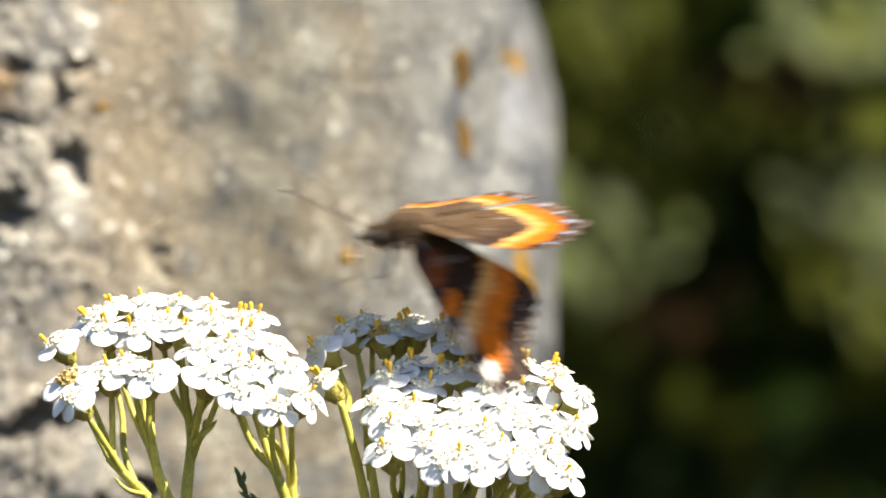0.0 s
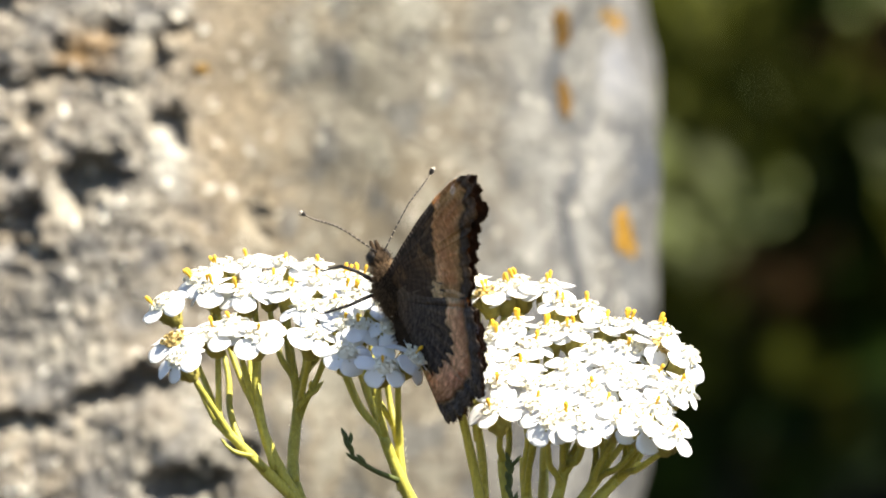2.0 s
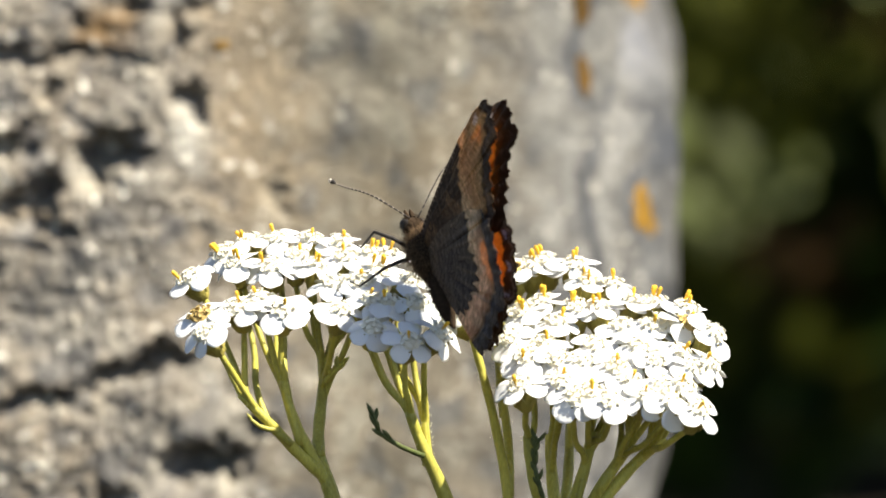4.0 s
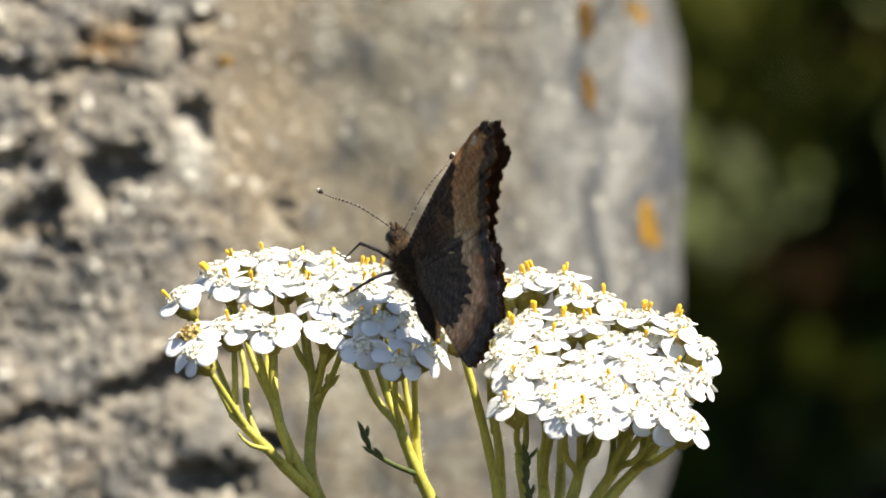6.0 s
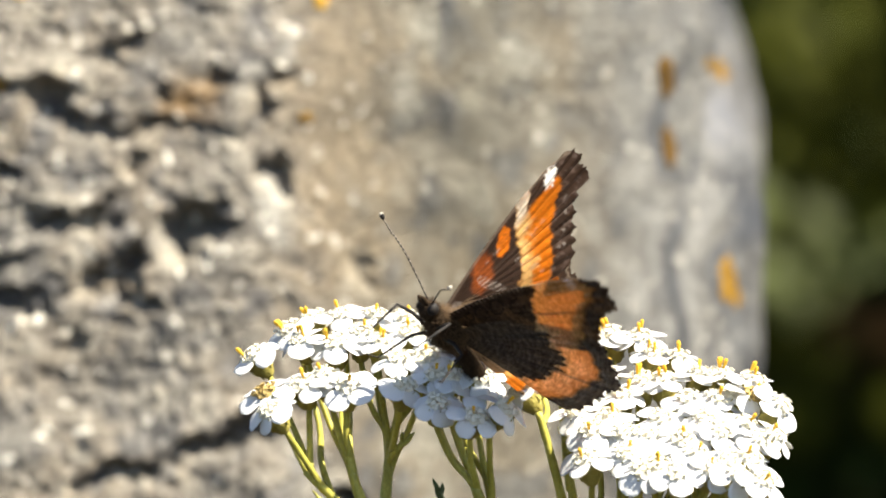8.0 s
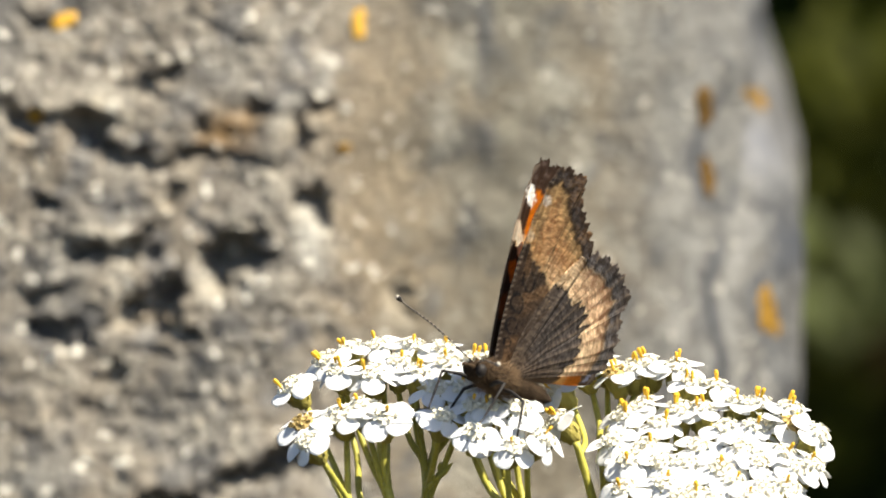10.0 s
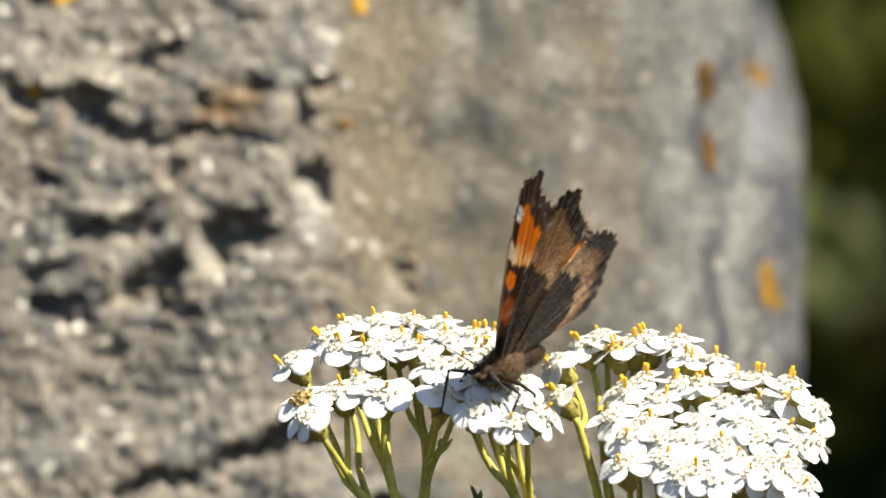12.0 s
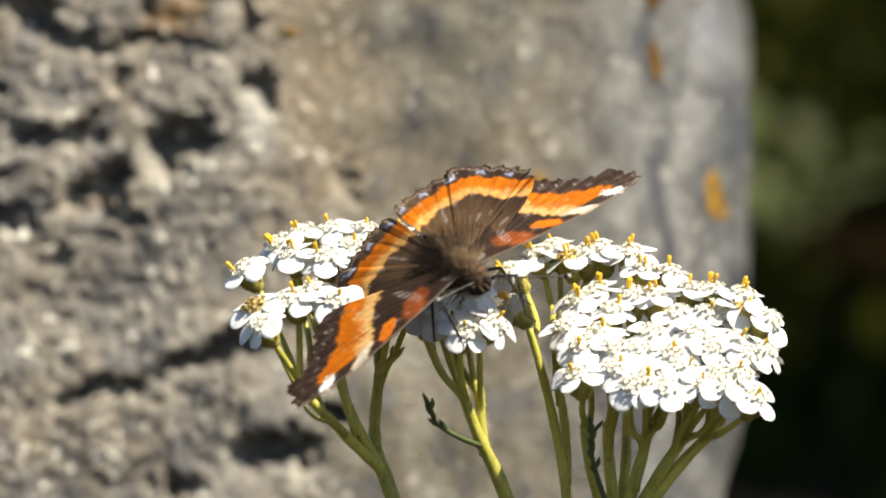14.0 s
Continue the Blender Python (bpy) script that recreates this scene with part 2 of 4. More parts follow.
# ---------------------------------------------------------------- ground
def make_ground():
    xs = [-400, -60, -12, -4] + [-2 + 0.125 * i for i in range(33)] + [4, 12, 60, 400]
    ys = [-400, -60, -12, -4] + [-2 + 0.125 * i for i in range(41)] + [5, 12, 60, 400]
    verts, faces = [], []
    for y in ys:
        for x in xs:
            near = 1 if abs(x) < 3 and abs(y) < 4 else 0
            verts.append((x, y, near * 0.02 * noise.noise(Vector((x * 2.3, y * 2.3, 0.4))) - 0.012 * near))
    n = len(xs)
    for j in range(len(ys) - 1):
        for i in range(n - 1):
            faces.append((j * n + i, j * n + i + 1, (j + 1) * n + i + 1, (j + 1) * n + i))
    tagged(new("ground", mesh_of("ground", verts, faces, SOIL)), "dry brown soil under the plants and the rock", "ground", kind="structure")


# ---------------------------------------------------------------- the rock behind the flowers
ROCK_Y = 0.178
LEAN = 0.30                        # the face leans back from the flowers
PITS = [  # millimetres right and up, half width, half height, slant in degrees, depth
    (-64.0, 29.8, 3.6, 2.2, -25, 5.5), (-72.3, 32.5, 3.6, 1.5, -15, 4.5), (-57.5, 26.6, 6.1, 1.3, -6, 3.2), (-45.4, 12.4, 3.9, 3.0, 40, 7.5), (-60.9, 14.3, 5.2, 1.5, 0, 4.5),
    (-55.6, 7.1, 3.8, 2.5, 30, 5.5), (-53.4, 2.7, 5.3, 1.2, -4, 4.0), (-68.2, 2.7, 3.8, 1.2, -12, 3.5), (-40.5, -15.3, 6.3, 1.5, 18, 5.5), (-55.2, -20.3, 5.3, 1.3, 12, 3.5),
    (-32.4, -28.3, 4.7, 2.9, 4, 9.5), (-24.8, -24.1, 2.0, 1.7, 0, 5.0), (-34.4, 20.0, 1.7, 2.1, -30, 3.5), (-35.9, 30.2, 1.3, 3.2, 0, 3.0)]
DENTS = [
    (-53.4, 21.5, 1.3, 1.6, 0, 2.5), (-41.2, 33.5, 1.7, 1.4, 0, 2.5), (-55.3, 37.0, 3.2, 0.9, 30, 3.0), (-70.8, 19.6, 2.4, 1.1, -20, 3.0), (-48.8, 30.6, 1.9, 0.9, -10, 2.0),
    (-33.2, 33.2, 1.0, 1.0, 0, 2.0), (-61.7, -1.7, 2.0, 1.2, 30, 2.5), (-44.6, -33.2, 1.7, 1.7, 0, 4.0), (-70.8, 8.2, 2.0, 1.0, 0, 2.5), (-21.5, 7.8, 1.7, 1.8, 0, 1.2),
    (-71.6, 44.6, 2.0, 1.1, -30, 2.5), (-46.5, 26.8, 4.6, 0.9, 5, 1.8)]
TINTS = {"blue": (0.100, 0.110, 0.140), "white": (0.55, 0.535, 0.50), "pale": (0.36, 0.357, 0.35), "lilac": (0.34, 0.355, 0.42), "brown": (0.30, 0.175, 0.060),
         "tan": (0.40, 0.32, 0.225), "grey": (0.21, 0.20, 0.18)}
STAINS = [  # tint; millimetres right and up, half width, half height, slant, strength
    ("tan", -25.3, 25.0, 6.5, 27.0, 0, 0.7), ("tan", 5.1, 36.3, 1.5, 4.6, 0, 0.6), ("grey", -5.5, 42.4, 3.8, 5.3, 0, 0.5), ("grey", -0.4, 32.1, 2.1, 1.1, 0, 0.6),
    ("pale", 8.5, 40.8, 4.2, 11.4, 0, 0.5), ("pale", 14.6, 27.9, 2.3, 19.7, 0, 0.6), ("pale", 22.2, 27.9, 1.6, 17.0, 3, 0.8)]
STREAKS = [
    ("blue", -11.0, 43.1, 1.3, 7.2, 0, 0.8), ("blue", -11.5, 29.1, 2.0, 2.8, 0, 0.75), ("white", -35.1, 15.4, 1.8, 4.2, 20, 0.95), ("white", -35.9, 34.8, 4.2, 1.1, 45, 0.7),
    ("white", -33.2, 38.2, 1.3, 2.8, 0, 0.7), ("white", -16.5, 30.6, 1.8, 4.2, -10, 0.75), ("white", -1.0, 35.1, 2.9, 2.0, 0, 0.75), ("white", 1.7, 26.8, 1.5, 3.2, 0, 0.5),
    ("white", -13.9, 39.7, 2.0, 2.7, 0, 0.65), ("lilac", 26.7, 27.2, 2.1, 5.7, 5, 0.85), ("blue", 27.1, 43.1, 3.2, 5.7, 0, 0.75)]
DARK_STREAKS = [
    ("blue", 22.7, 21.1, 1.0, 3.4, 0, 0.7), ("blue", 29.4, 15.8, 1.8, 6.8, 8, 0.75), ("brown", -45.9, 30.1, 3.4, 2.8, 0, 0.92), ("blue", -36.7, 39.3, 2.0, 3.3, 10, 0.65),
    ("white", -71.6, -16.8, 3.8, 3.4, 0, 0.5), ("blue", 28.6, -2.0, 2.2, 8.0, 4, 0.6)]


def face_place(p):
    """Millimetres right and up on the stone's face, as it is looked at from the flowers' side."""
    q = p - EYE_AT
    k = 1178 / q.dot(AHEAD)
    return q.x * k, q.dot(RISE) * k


def bowl(du, dv, a, b, slant):
    c, s = math.cos(radians(slant)), math.sin(radians(slant))
    return ((du * c + dv * s) / a) ** 2 + ((dv * c - du * s) / b) ** 2


def rock_offset(u, v, rough):
    """How far the face stands out, in metres, at u, v millimetres."""
    q = Vector((u, 0.0, v))
    broad = noise.fractal(q * 0.035, 1.0, 2.0, 3) * 2.0
    layer = noise.fractal(Vector((u * 0.075 + v * 0.03, 3.1, v * 0.085 - u * 0.03)), 0.85, 2.1, 5) * 0.85
    lumps = noise.fractal(q * 0.20 + Vector((5, 1, 2)), 0.8, 2.2, 4) * 0.48
    grit = noise.fractal(q * 0.8, 0.7, 2.3, 3) * 0.36 + (0.55 - 1.5 * abs(noise.noise(q * 0.42 + Vector((9, 4, 7))))) * 0.36 * rough
    wu, wv = 2.6 * noise.noise(q * 0.16 + Vector((1, 8, 3))) + 1.6 * noise.noise(q * 0.5), 2.0 * noise.noise(q * 0.17 + Vector((6, 2, 9))) + 1.4 * noise.noise(q * 0.55 + Vector((3, 3, 3)))
    h = broad + (layer + lumps) * rough + (lumps * 0.30 + layer * 0.10) * (1 - rough) + grit * (0.30 + 0.70 * rough)
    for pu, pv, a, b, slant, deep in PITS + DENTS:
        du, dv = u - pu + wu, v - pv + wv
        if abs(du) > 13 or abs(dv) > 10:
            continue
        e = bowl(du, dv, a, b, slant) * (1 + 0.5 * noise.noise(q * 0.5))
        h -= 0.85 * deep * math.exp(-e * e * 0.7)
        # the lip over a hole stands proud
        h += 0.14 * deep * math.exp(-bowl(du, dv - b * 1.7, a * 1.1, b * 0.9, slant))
    return h * MM


def rock_tint(u, v, rough):
    """Colour of the stone: tan and grey in patches, pale and blue-grey runs where water came down, single stains;
    darkened to the right to offset the sun there.
    """
    q = Vector((u, 0.0, v))
    n1 = noise.fractal(q * 0.055 + Vector((3, 7, 1)), 0.9, 2.1, 4)
    n2 = noise.fractal(Vector((u * 0.19, 2.0, v * 0.16)) + Vector((8, 0, 4)), 0.8, 2.2, 4)
    n3 = noise.fractal(Vector((u * 0.24 + 1.4 * noise.noise(q * 0.09), 5.0, v * 0.10)), 0.8, 2.1, 4)
    c = Vector((0.370, 0.300, 0.218)).lerp(Vector((0.275, 0.262, 0.245)), min(1, max(0, 0.45 + 0.55 * n1 + 0.25 * rough)))
    c = c.lerp(Vector((0.200, 0.196, 0.200)), min(0.9, max(0, 2.0 * n2 - 0.22)))
    c = c.lerp(Vector((0.46, 0.43, 0.38)), min(0.85, max(0, -2.1 * n2 - 0.30)))
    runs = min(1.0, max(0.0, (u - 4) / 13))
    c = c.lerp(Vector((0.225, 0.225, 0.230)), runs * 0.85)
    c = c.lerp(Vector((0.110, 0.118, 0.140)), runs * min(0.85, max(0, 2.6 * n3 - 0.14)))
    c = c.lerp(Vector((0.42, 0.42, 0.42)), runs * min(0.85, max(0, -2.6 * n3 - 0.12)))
    wu, wv = 2.2 * noise.noise(q * 0.2 + Vector((1, 8, 3))) + 1.2 * noise.noise(q * 0.6), 2.4 * noise.noise(q * 0.2 + Vector((6, 2, 9))) + 1.2 * noise.noise(q * 0.6 + Vector((3, 3, 3)))
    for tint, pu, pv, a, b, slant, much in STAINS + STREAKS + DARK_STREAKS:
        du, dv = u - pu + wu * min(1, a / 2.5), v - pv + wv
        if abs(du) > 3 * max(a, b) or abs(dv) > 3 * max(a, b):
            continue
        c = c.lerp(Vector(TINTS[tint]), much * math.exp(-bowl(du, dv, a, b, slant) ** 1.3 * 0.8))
    # colour dims from left to right, holding down the sun on that side
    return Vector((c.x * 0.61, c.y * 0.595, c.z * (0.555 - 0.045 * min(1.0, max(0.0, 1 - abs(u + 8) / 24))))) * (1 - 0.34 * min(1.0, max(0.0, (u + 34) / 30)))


def make_rock():
    plan = smooth_path([(-0.46, 0.60, 0), (-0.44, 0.34, 0), (-0.34, 0.215, 0), (-0.20, ROCK_Y + 0.012, 0), (-0.09, ROCK_Y, 0), (-0.02, ROCK_Y - 0.001, 0),
                        (0.012, ROCK_Y + 0.002, 0), (0.0245, ROCK_Y + 0.009, 0), (0.0305, ROCK_Y + 0.021, 0), (0.0325, ROCK_Y + 0.045, 0),
                        (0.034, 0.30, 0), (0.03, 0.42, 0), (-0.02, 0.58, 0), (-0.2, 0.68, 0)], 40)
    # even steps of a third of a millimetre where the face is seen, coarse ones elsewhere
    fine = []
    for a, b in zip(plan, plan[1:]):
        d = (b - a).length
        seen = a.x > -0.088 and a.y < 0.235
        n = max(1, round(d / (0.00036 if seen else 0.02)))
        if not seen and fine and (a - fine[-1]).length < 0.015 and d < 0.015:
            continue
        for k in range(n):
            fine.append(a.lerp(b, k / n))
    fine.append(plan[-1])
    z0 = FLOWER.z - 0.025
    zs = [-0.05, -0.02, 0.0, 0.03, 0.07, 0.11, 0.15, 0.18, 0.20]
    z = 0.215
    while z < 0.345:
        zs.append(z)
        z += 0.00035
    zs += [0.355, 0.38, 0.41, 0.45, 0.50, 0.55, 0.60, 0.64, 0.67]
    verts, faces, tints = [], [], []
    n = len(fine)
    sea = []
    for i, p in enumerate(fine):
        d = (fine[min(i + 1, n - 1)] - fine[max(i - 1, 0)])
        sea.append(Vector((d.y, -d.x, 0)).normalized())
    for z in zs:
        pull = max(0.0, (z - 0.45) / 0.22)
        back = LEAN * max(-0.10, z - z0)
        up = (z - z0) * 1060
        bulge = 0.0006 - (0.0052 if up > 0 else 0.0030) * (min(abs(up) / 33.0, 6)) ** 1.6 + MM * float(np.interp(up, (-35, -19, 9, 32, 48, 90), (0, -1.0, -0.9, -1.9, 2.2, 4.0)))
        for i, p in enumerate(fine):
            edge = max(0.0, min(1.0, (p.x + 0.01) / 0.04))
            flat = Vector((p.x + bulge * edge, p.y + back, z))
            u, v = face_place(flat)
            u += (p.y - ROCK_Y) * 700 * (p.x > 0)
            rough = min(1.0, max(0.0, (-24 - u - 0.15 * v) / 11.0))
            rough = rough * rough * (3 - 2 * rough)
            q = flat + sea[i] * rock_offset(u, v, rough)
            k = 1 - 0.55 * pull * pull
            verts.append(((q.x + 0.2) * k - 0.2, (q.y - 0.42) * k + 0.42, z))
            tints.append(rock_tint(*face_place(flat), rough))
    for j in range(len(zs) - 1):
        for i in range(n - 1):
            faces.append((j * n + i, j * n + i + 1, (j + 1) * n + i + 1, (j + 1) * n + i))
        faces.append((j * n + n - 1, j * n, (j + 1) * n, (j + 1) * n + n - 1))
    top = len(verts)
    verts.append((-0.2, 0.52, 0.70))
    tints.append(tints[-1])
    m = len(zs) - 1
    for i in range(n):
        faces.append((m * n + i, m * n + (i + 1) % n, top))
    me = mesh_of("boulder", verts, faces, ROCK)
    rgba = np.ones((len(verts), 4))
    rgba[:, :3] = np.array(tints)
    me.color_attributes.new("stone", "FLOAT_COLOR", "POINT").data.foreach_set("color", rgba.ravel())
    tagged(new("boulder", me), "weathered grey-brown boulder with pits, cracks and pale crust", "rock")


def make_lichens():
    """Crusts on the stone: millimetres right and up, half width, half height, slant, kind."""
    deps = bpy.context.evaluated_depsgraph_get()
    for u, v, a, b, slant, tone in ((26.7, 5.7, 1.5, 4.3, 12, "orange"), (18.7, 23.4, 1.1, 3.2, 5, "brown"), (18.3, 33.2, 1.2, 3.2, 0, "dark brown"), (26.0, 34.0, 2.8, 1.4, -15, "orange"),
                                    (-30.2, 27.7, 1.1, 0.9, 0, "orange"), (-67.6, 45.0, 2.1, 1.1, 35, "bright orange"), (-28.0, 44.4, 0.95, 2.3, -5, "bright orange"),
                                    (-71.6, 32.2, 1.1, 0.9, 0, "bright orange"), (3.0, 7.6, 1.2, 1.1, 0, "orange")):
        o = EYE_AT
        verts, faces = [], []
        c, s = math.cos(radians(slant)), math.sin(radians(slant))
        rings, seg = 6, 22
        for r in range(rings + 1):
            for k in range(seg):
                ang = 2 * math.pi * k / seg
                q = r / rings * (1 + 0.45 * noise.noise(Vector((math.cos(ang) * 1.7 + u, math.sin(ang) * 1.7, v))))
                dx, dz = a * q * math.cos(ang), b * q * math.sin(ang)
                place = None
                for shrink in (1.0, 0.8, 0.6, 0.4, 0.2, 0.0):
                    way = (spot((u + (dx * c - dz * s) * shrink) / 1.178, (v + (dx * s + dz * c) * shrink) / 1.178) - o).normalized()
                    hit, place, nrm, _, ob, _ = scene.ray_cast(deps, o + way * 1.07, way)
                    if hit and ob.name == "boulder" and place.y < ROCK_Y + 0.075:
                        break
                lift = 0.35 * (1 - (r / rings) ** 2) + 0.12 * noise.noise(Vector((dx * 2, dz * 2, u))) + (0.05 if r < rings else -0.25)
                verts.append(place - way * lift * MM)
        for r in range(rings):
            for k in range(seg):
                i, j = r * seg + k, r * seg + (k + 1) % seg
                faces.append((i, i + seg, j + seg, j))
        paint = {"orange": LICHEN, "bright orange": BRIGHT_LICHEN, "brown": BROWN_LICHEN, "dark brown": BROWN_LICHEN}[tone]
        tagged(new("lichen", mesh_of("lichen", verts, faces, paint)), "small crust of %s lichen growing on the boulder" % tone, "lichen", group="lichen crusts on the boulder")


# ---------------------------------------------------------------- the bush far behind
def leaf_mesh(name, material, length=1.0, width=0.62, n=7):
    verts, faces = [], []
    for side in (1, -1):
        for i in range(n + 1):
            t = i / n
            w = width * 0.5 * math.sin(math.pi * t ** 0.8) ** 0.8 if 0 < t < 1 else 0.01
            arch = 0.10 * math.sin(math.pi * t)
            for k in (-1, -0.5, 0, 0.5, 1):
                verts.append((w * k, t * length, arch - 0.16 * abs(k) * w / width * 2 * -1 * 0.5 + side * 0.006))
    row = 5
    half = (n + 1) * row
    for i in range(n):
        for k in range(4):
            a = i * row + k
            faces.append((a, a + 1, a + row + 1, a + row))
            faces.append((half + a + row, half + a + row + 1, half + a + 1, half + a))
    return mesh_of(name, verts, faces, material)


def make_bush():
    base = Vector((0.32, 1.92, 0.0))
    bush = tagged(new("bush"), "dense dark green bush with broad leaves and some dry ones", "bush")
    bush.location = base
    r = random.Random(21)
    green, pale, yellow, dry = leaf_mesh("leaf", SHADED_LEAF), leaf_mesh("leaf", SUNLIT_LEAF), leaf_mesh("leaf", YELLOW_LEAF), leaf_mesh("leaf", DRY_LEAF)
    tips = []
    for i in range(16):
        a = r.uniform(0, 2 * math.pi)
        tip = Vector((math.cos(a) * r.uniform(0.15, 0.5), math.sin(a) * r.uniform(0.15, 0.45), r.uniform(0.35, 0.62)))
        path = bend(Vector((0, 0, 0)), Vector((0, 0, 0.25)), tip * 0.7, tip, 8)
        v, f = tube_data(path, [0.008 - 0.0007 * k for k in range(9)], 7)
        child("branch", mesh_of("branch", v, f, BARK), bush)
        tips.append(path)

    def leaf_pose(p, size, facing):
        q = Vector(facing).normalized().to_track_quat("Z", "Y").to_matrix().to_4x4()
        return Matrix.Translation(p) @ q @ pose(0, 0, 0, 0, 0, r.uniform(0, 360)) @ Matrix.Scale(size, 4) @ Matrix.Translation((0, -0.5, 0))

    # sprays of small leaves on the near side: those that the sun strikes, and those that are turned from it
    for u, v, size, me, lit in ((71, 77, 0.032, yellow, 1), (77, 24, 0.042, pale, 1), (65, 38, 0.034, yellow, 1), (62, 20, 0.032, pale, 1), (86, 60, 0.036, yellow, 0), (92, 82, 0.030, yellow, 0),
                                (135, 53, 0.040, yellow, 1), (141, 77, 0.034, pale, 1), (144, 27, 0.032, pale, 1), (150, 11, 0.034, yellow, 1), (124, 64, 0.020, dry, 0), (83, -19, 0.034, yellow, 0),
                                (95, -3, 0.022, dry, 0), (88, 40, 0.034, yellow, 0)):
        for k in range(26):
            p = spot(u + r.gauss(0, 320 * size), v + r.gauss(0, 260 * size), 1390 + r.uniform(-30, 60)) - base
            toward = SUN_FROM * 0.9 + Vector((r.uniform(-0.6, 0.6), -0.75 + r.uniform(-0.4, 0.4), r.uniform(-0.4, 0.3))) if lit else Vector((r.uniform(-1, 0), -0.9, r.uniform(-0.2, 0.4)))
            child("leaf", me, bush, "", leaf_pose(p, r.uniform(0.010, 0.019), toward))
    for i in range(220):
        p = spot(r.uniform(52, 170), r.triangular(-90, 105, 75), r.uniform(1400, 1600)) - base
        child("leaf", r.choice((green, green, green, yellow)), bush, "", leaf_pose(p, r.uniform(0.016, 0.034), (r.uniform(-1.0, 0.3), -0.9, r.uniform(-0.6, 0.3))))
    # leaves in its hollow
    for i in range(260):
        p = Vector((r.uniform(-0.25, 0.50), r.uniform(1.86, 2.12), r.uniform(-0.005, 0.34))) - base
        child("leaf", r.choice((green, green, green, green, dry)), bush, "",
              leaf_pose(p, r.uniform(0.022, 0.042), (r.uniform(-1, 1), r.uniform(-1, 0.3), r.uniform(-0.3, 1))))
    # a thick crown added above the view to shade the hollow, and the tangle at the back
    tv, tf = [], []
    small = leaf_mesh("leaf", SHADED_LEAF, 1.0, 0.62, 3)
    src = [tuple(v.co) for v in small.vertices]
    pol = [tuple(p.vertices) for p in small.polygons]
    bpy.data.meshes.remove(small)
    for i in range(13600):
        if i < 3800 or i >= 10800:
            x, y, z = r.uniform(-0.30, 1.2), r.uniform(1.45, 2.30 if i < 3800 else 1.8), r.uniform(0.34, 0.70)
        elif i < 5000:
            x, y, z = r.uniform(-0.4, 1.1), r.uniform(2.13, 2.45), r.uniform(-0.01, 0.7)
        elif i < 9000:
            x, y, z = r.uniform(-0.2, 0.62), r.uniform(2.05, 2.40), r.uniform(-0.01, 0.42)
        elif i >= 10400:
            x, y, z = r.uniform(-0.1, 0.5), r.uniform(1.66, 1.98), r.uniform(-0.005, 0.015)
        else:
            x, y, z = r.uniform(-0.1, 0.5), r.uniform(1.98, 2.12), r.uniform(-0.01, 0.10)
        wide = math.hypot((x - 0.40) / 0.88, (y - 1.93) / 0.54) + 0.30 * noise.noise(Vector((x * 4, y * 4, 1.7))) + 0.12 * noise.noise(Vector((x * 11, y * 11, z * 9)))
        if i < 10400 or i >= 10800:
            if wide > 1 or z > 0.40 + 0.34 * math.sqrt(max(0.0, 1 - wide * wide)) + 0.10 * noise.noise(Vector((x * 7, y * 7, 5.0))):
                continue
        m = leaf_pose(Vector((x, y, z)) - base, r.uniform(0.035, 0.06) * (0.5 if 10400 <= i < 10800 else 1), (r.uniform(-1, 1), r.uniform(-1, 1), r.uniform(0, 1.4)))
        o = len(tv)
        tv += [m @ Vector(c) for c in src]
        tf += [tuple(o + k for k in f) for f in pol]
    crown = child("crown", mesh_of("crown", tv, tf, SHADED_LEAF), bush, "leaf canopy added out of view for shade, with a dark tangle behind")
    tagged(crown, kind="stuff")


make_ground()
make_rock()
make_bush()
# ---------------------------------------------------------------- yarrow
def petal_mesh(kind):
    """A broad, rounded white ray with three shallow lobes at its tip; unit length, thickened."""
    r = random.Random(100 + kind)
    n, row = 8, 7
    wide = 0.47 + 0.06 * r.random()
    notch = 0.02 + 0.05 * r.random()
    curl = -0.02 + 0.10 * r.random()
    sag = 0.04 + 0.12 * r.random()
    verts, faces = [], []
    for side in (1, -1):
        for i in range(n + 1):
            t = i / n
            near, far = 0.58, 0.42
            w = wide * max(0.03, 1 - (abs(t - 0.58) / (near if t < 0.58 else far)) ** 2.7) ** 0.5
            w = max(w, 0.13 * (1 - t))
            for k in range(row):
                a = (k / (row - 1)) * 2 - 1
                y = t - notch * (1 - math.cos(a * math.pi * 2)) * 0.5 * t ** 6 + 0.03 * (1 - a * a) * t ** 4
                z = curl * a * a * (w / wide) - sag * t * t + 0.018 * math.sin(a * 8 + kind) * t + side * 0.02 * (1 - 0.75 * abs(a)) * (1 - 0.6 * t)
                verts.append((w * a, y, z))
    half = (n + 1) * row
    for i in range(n):
        for k in range(row - 1):
            a = i * row + k
            faces.append((a, a + 1, a + row + 1, a + row))
            faces.append((half + a + row, half + a + row + 1, half + a + 1, half + a))
    for i in range(n):
        a, b = i * row, i * row + row - 1
        faces.append((a, a + row, half + a + row, half + a))
        faces.append((b + row, b, half + b, half + b + row))
    for k in range(row - 1):
        a, b = n * row + k, k
        faces.append((a, a + 1, half + a + 1, half + a))
        faces.append((b + 1, b, half + b, half + b + 1))
    return mesh_of("petal", verts, faces, PETAL)


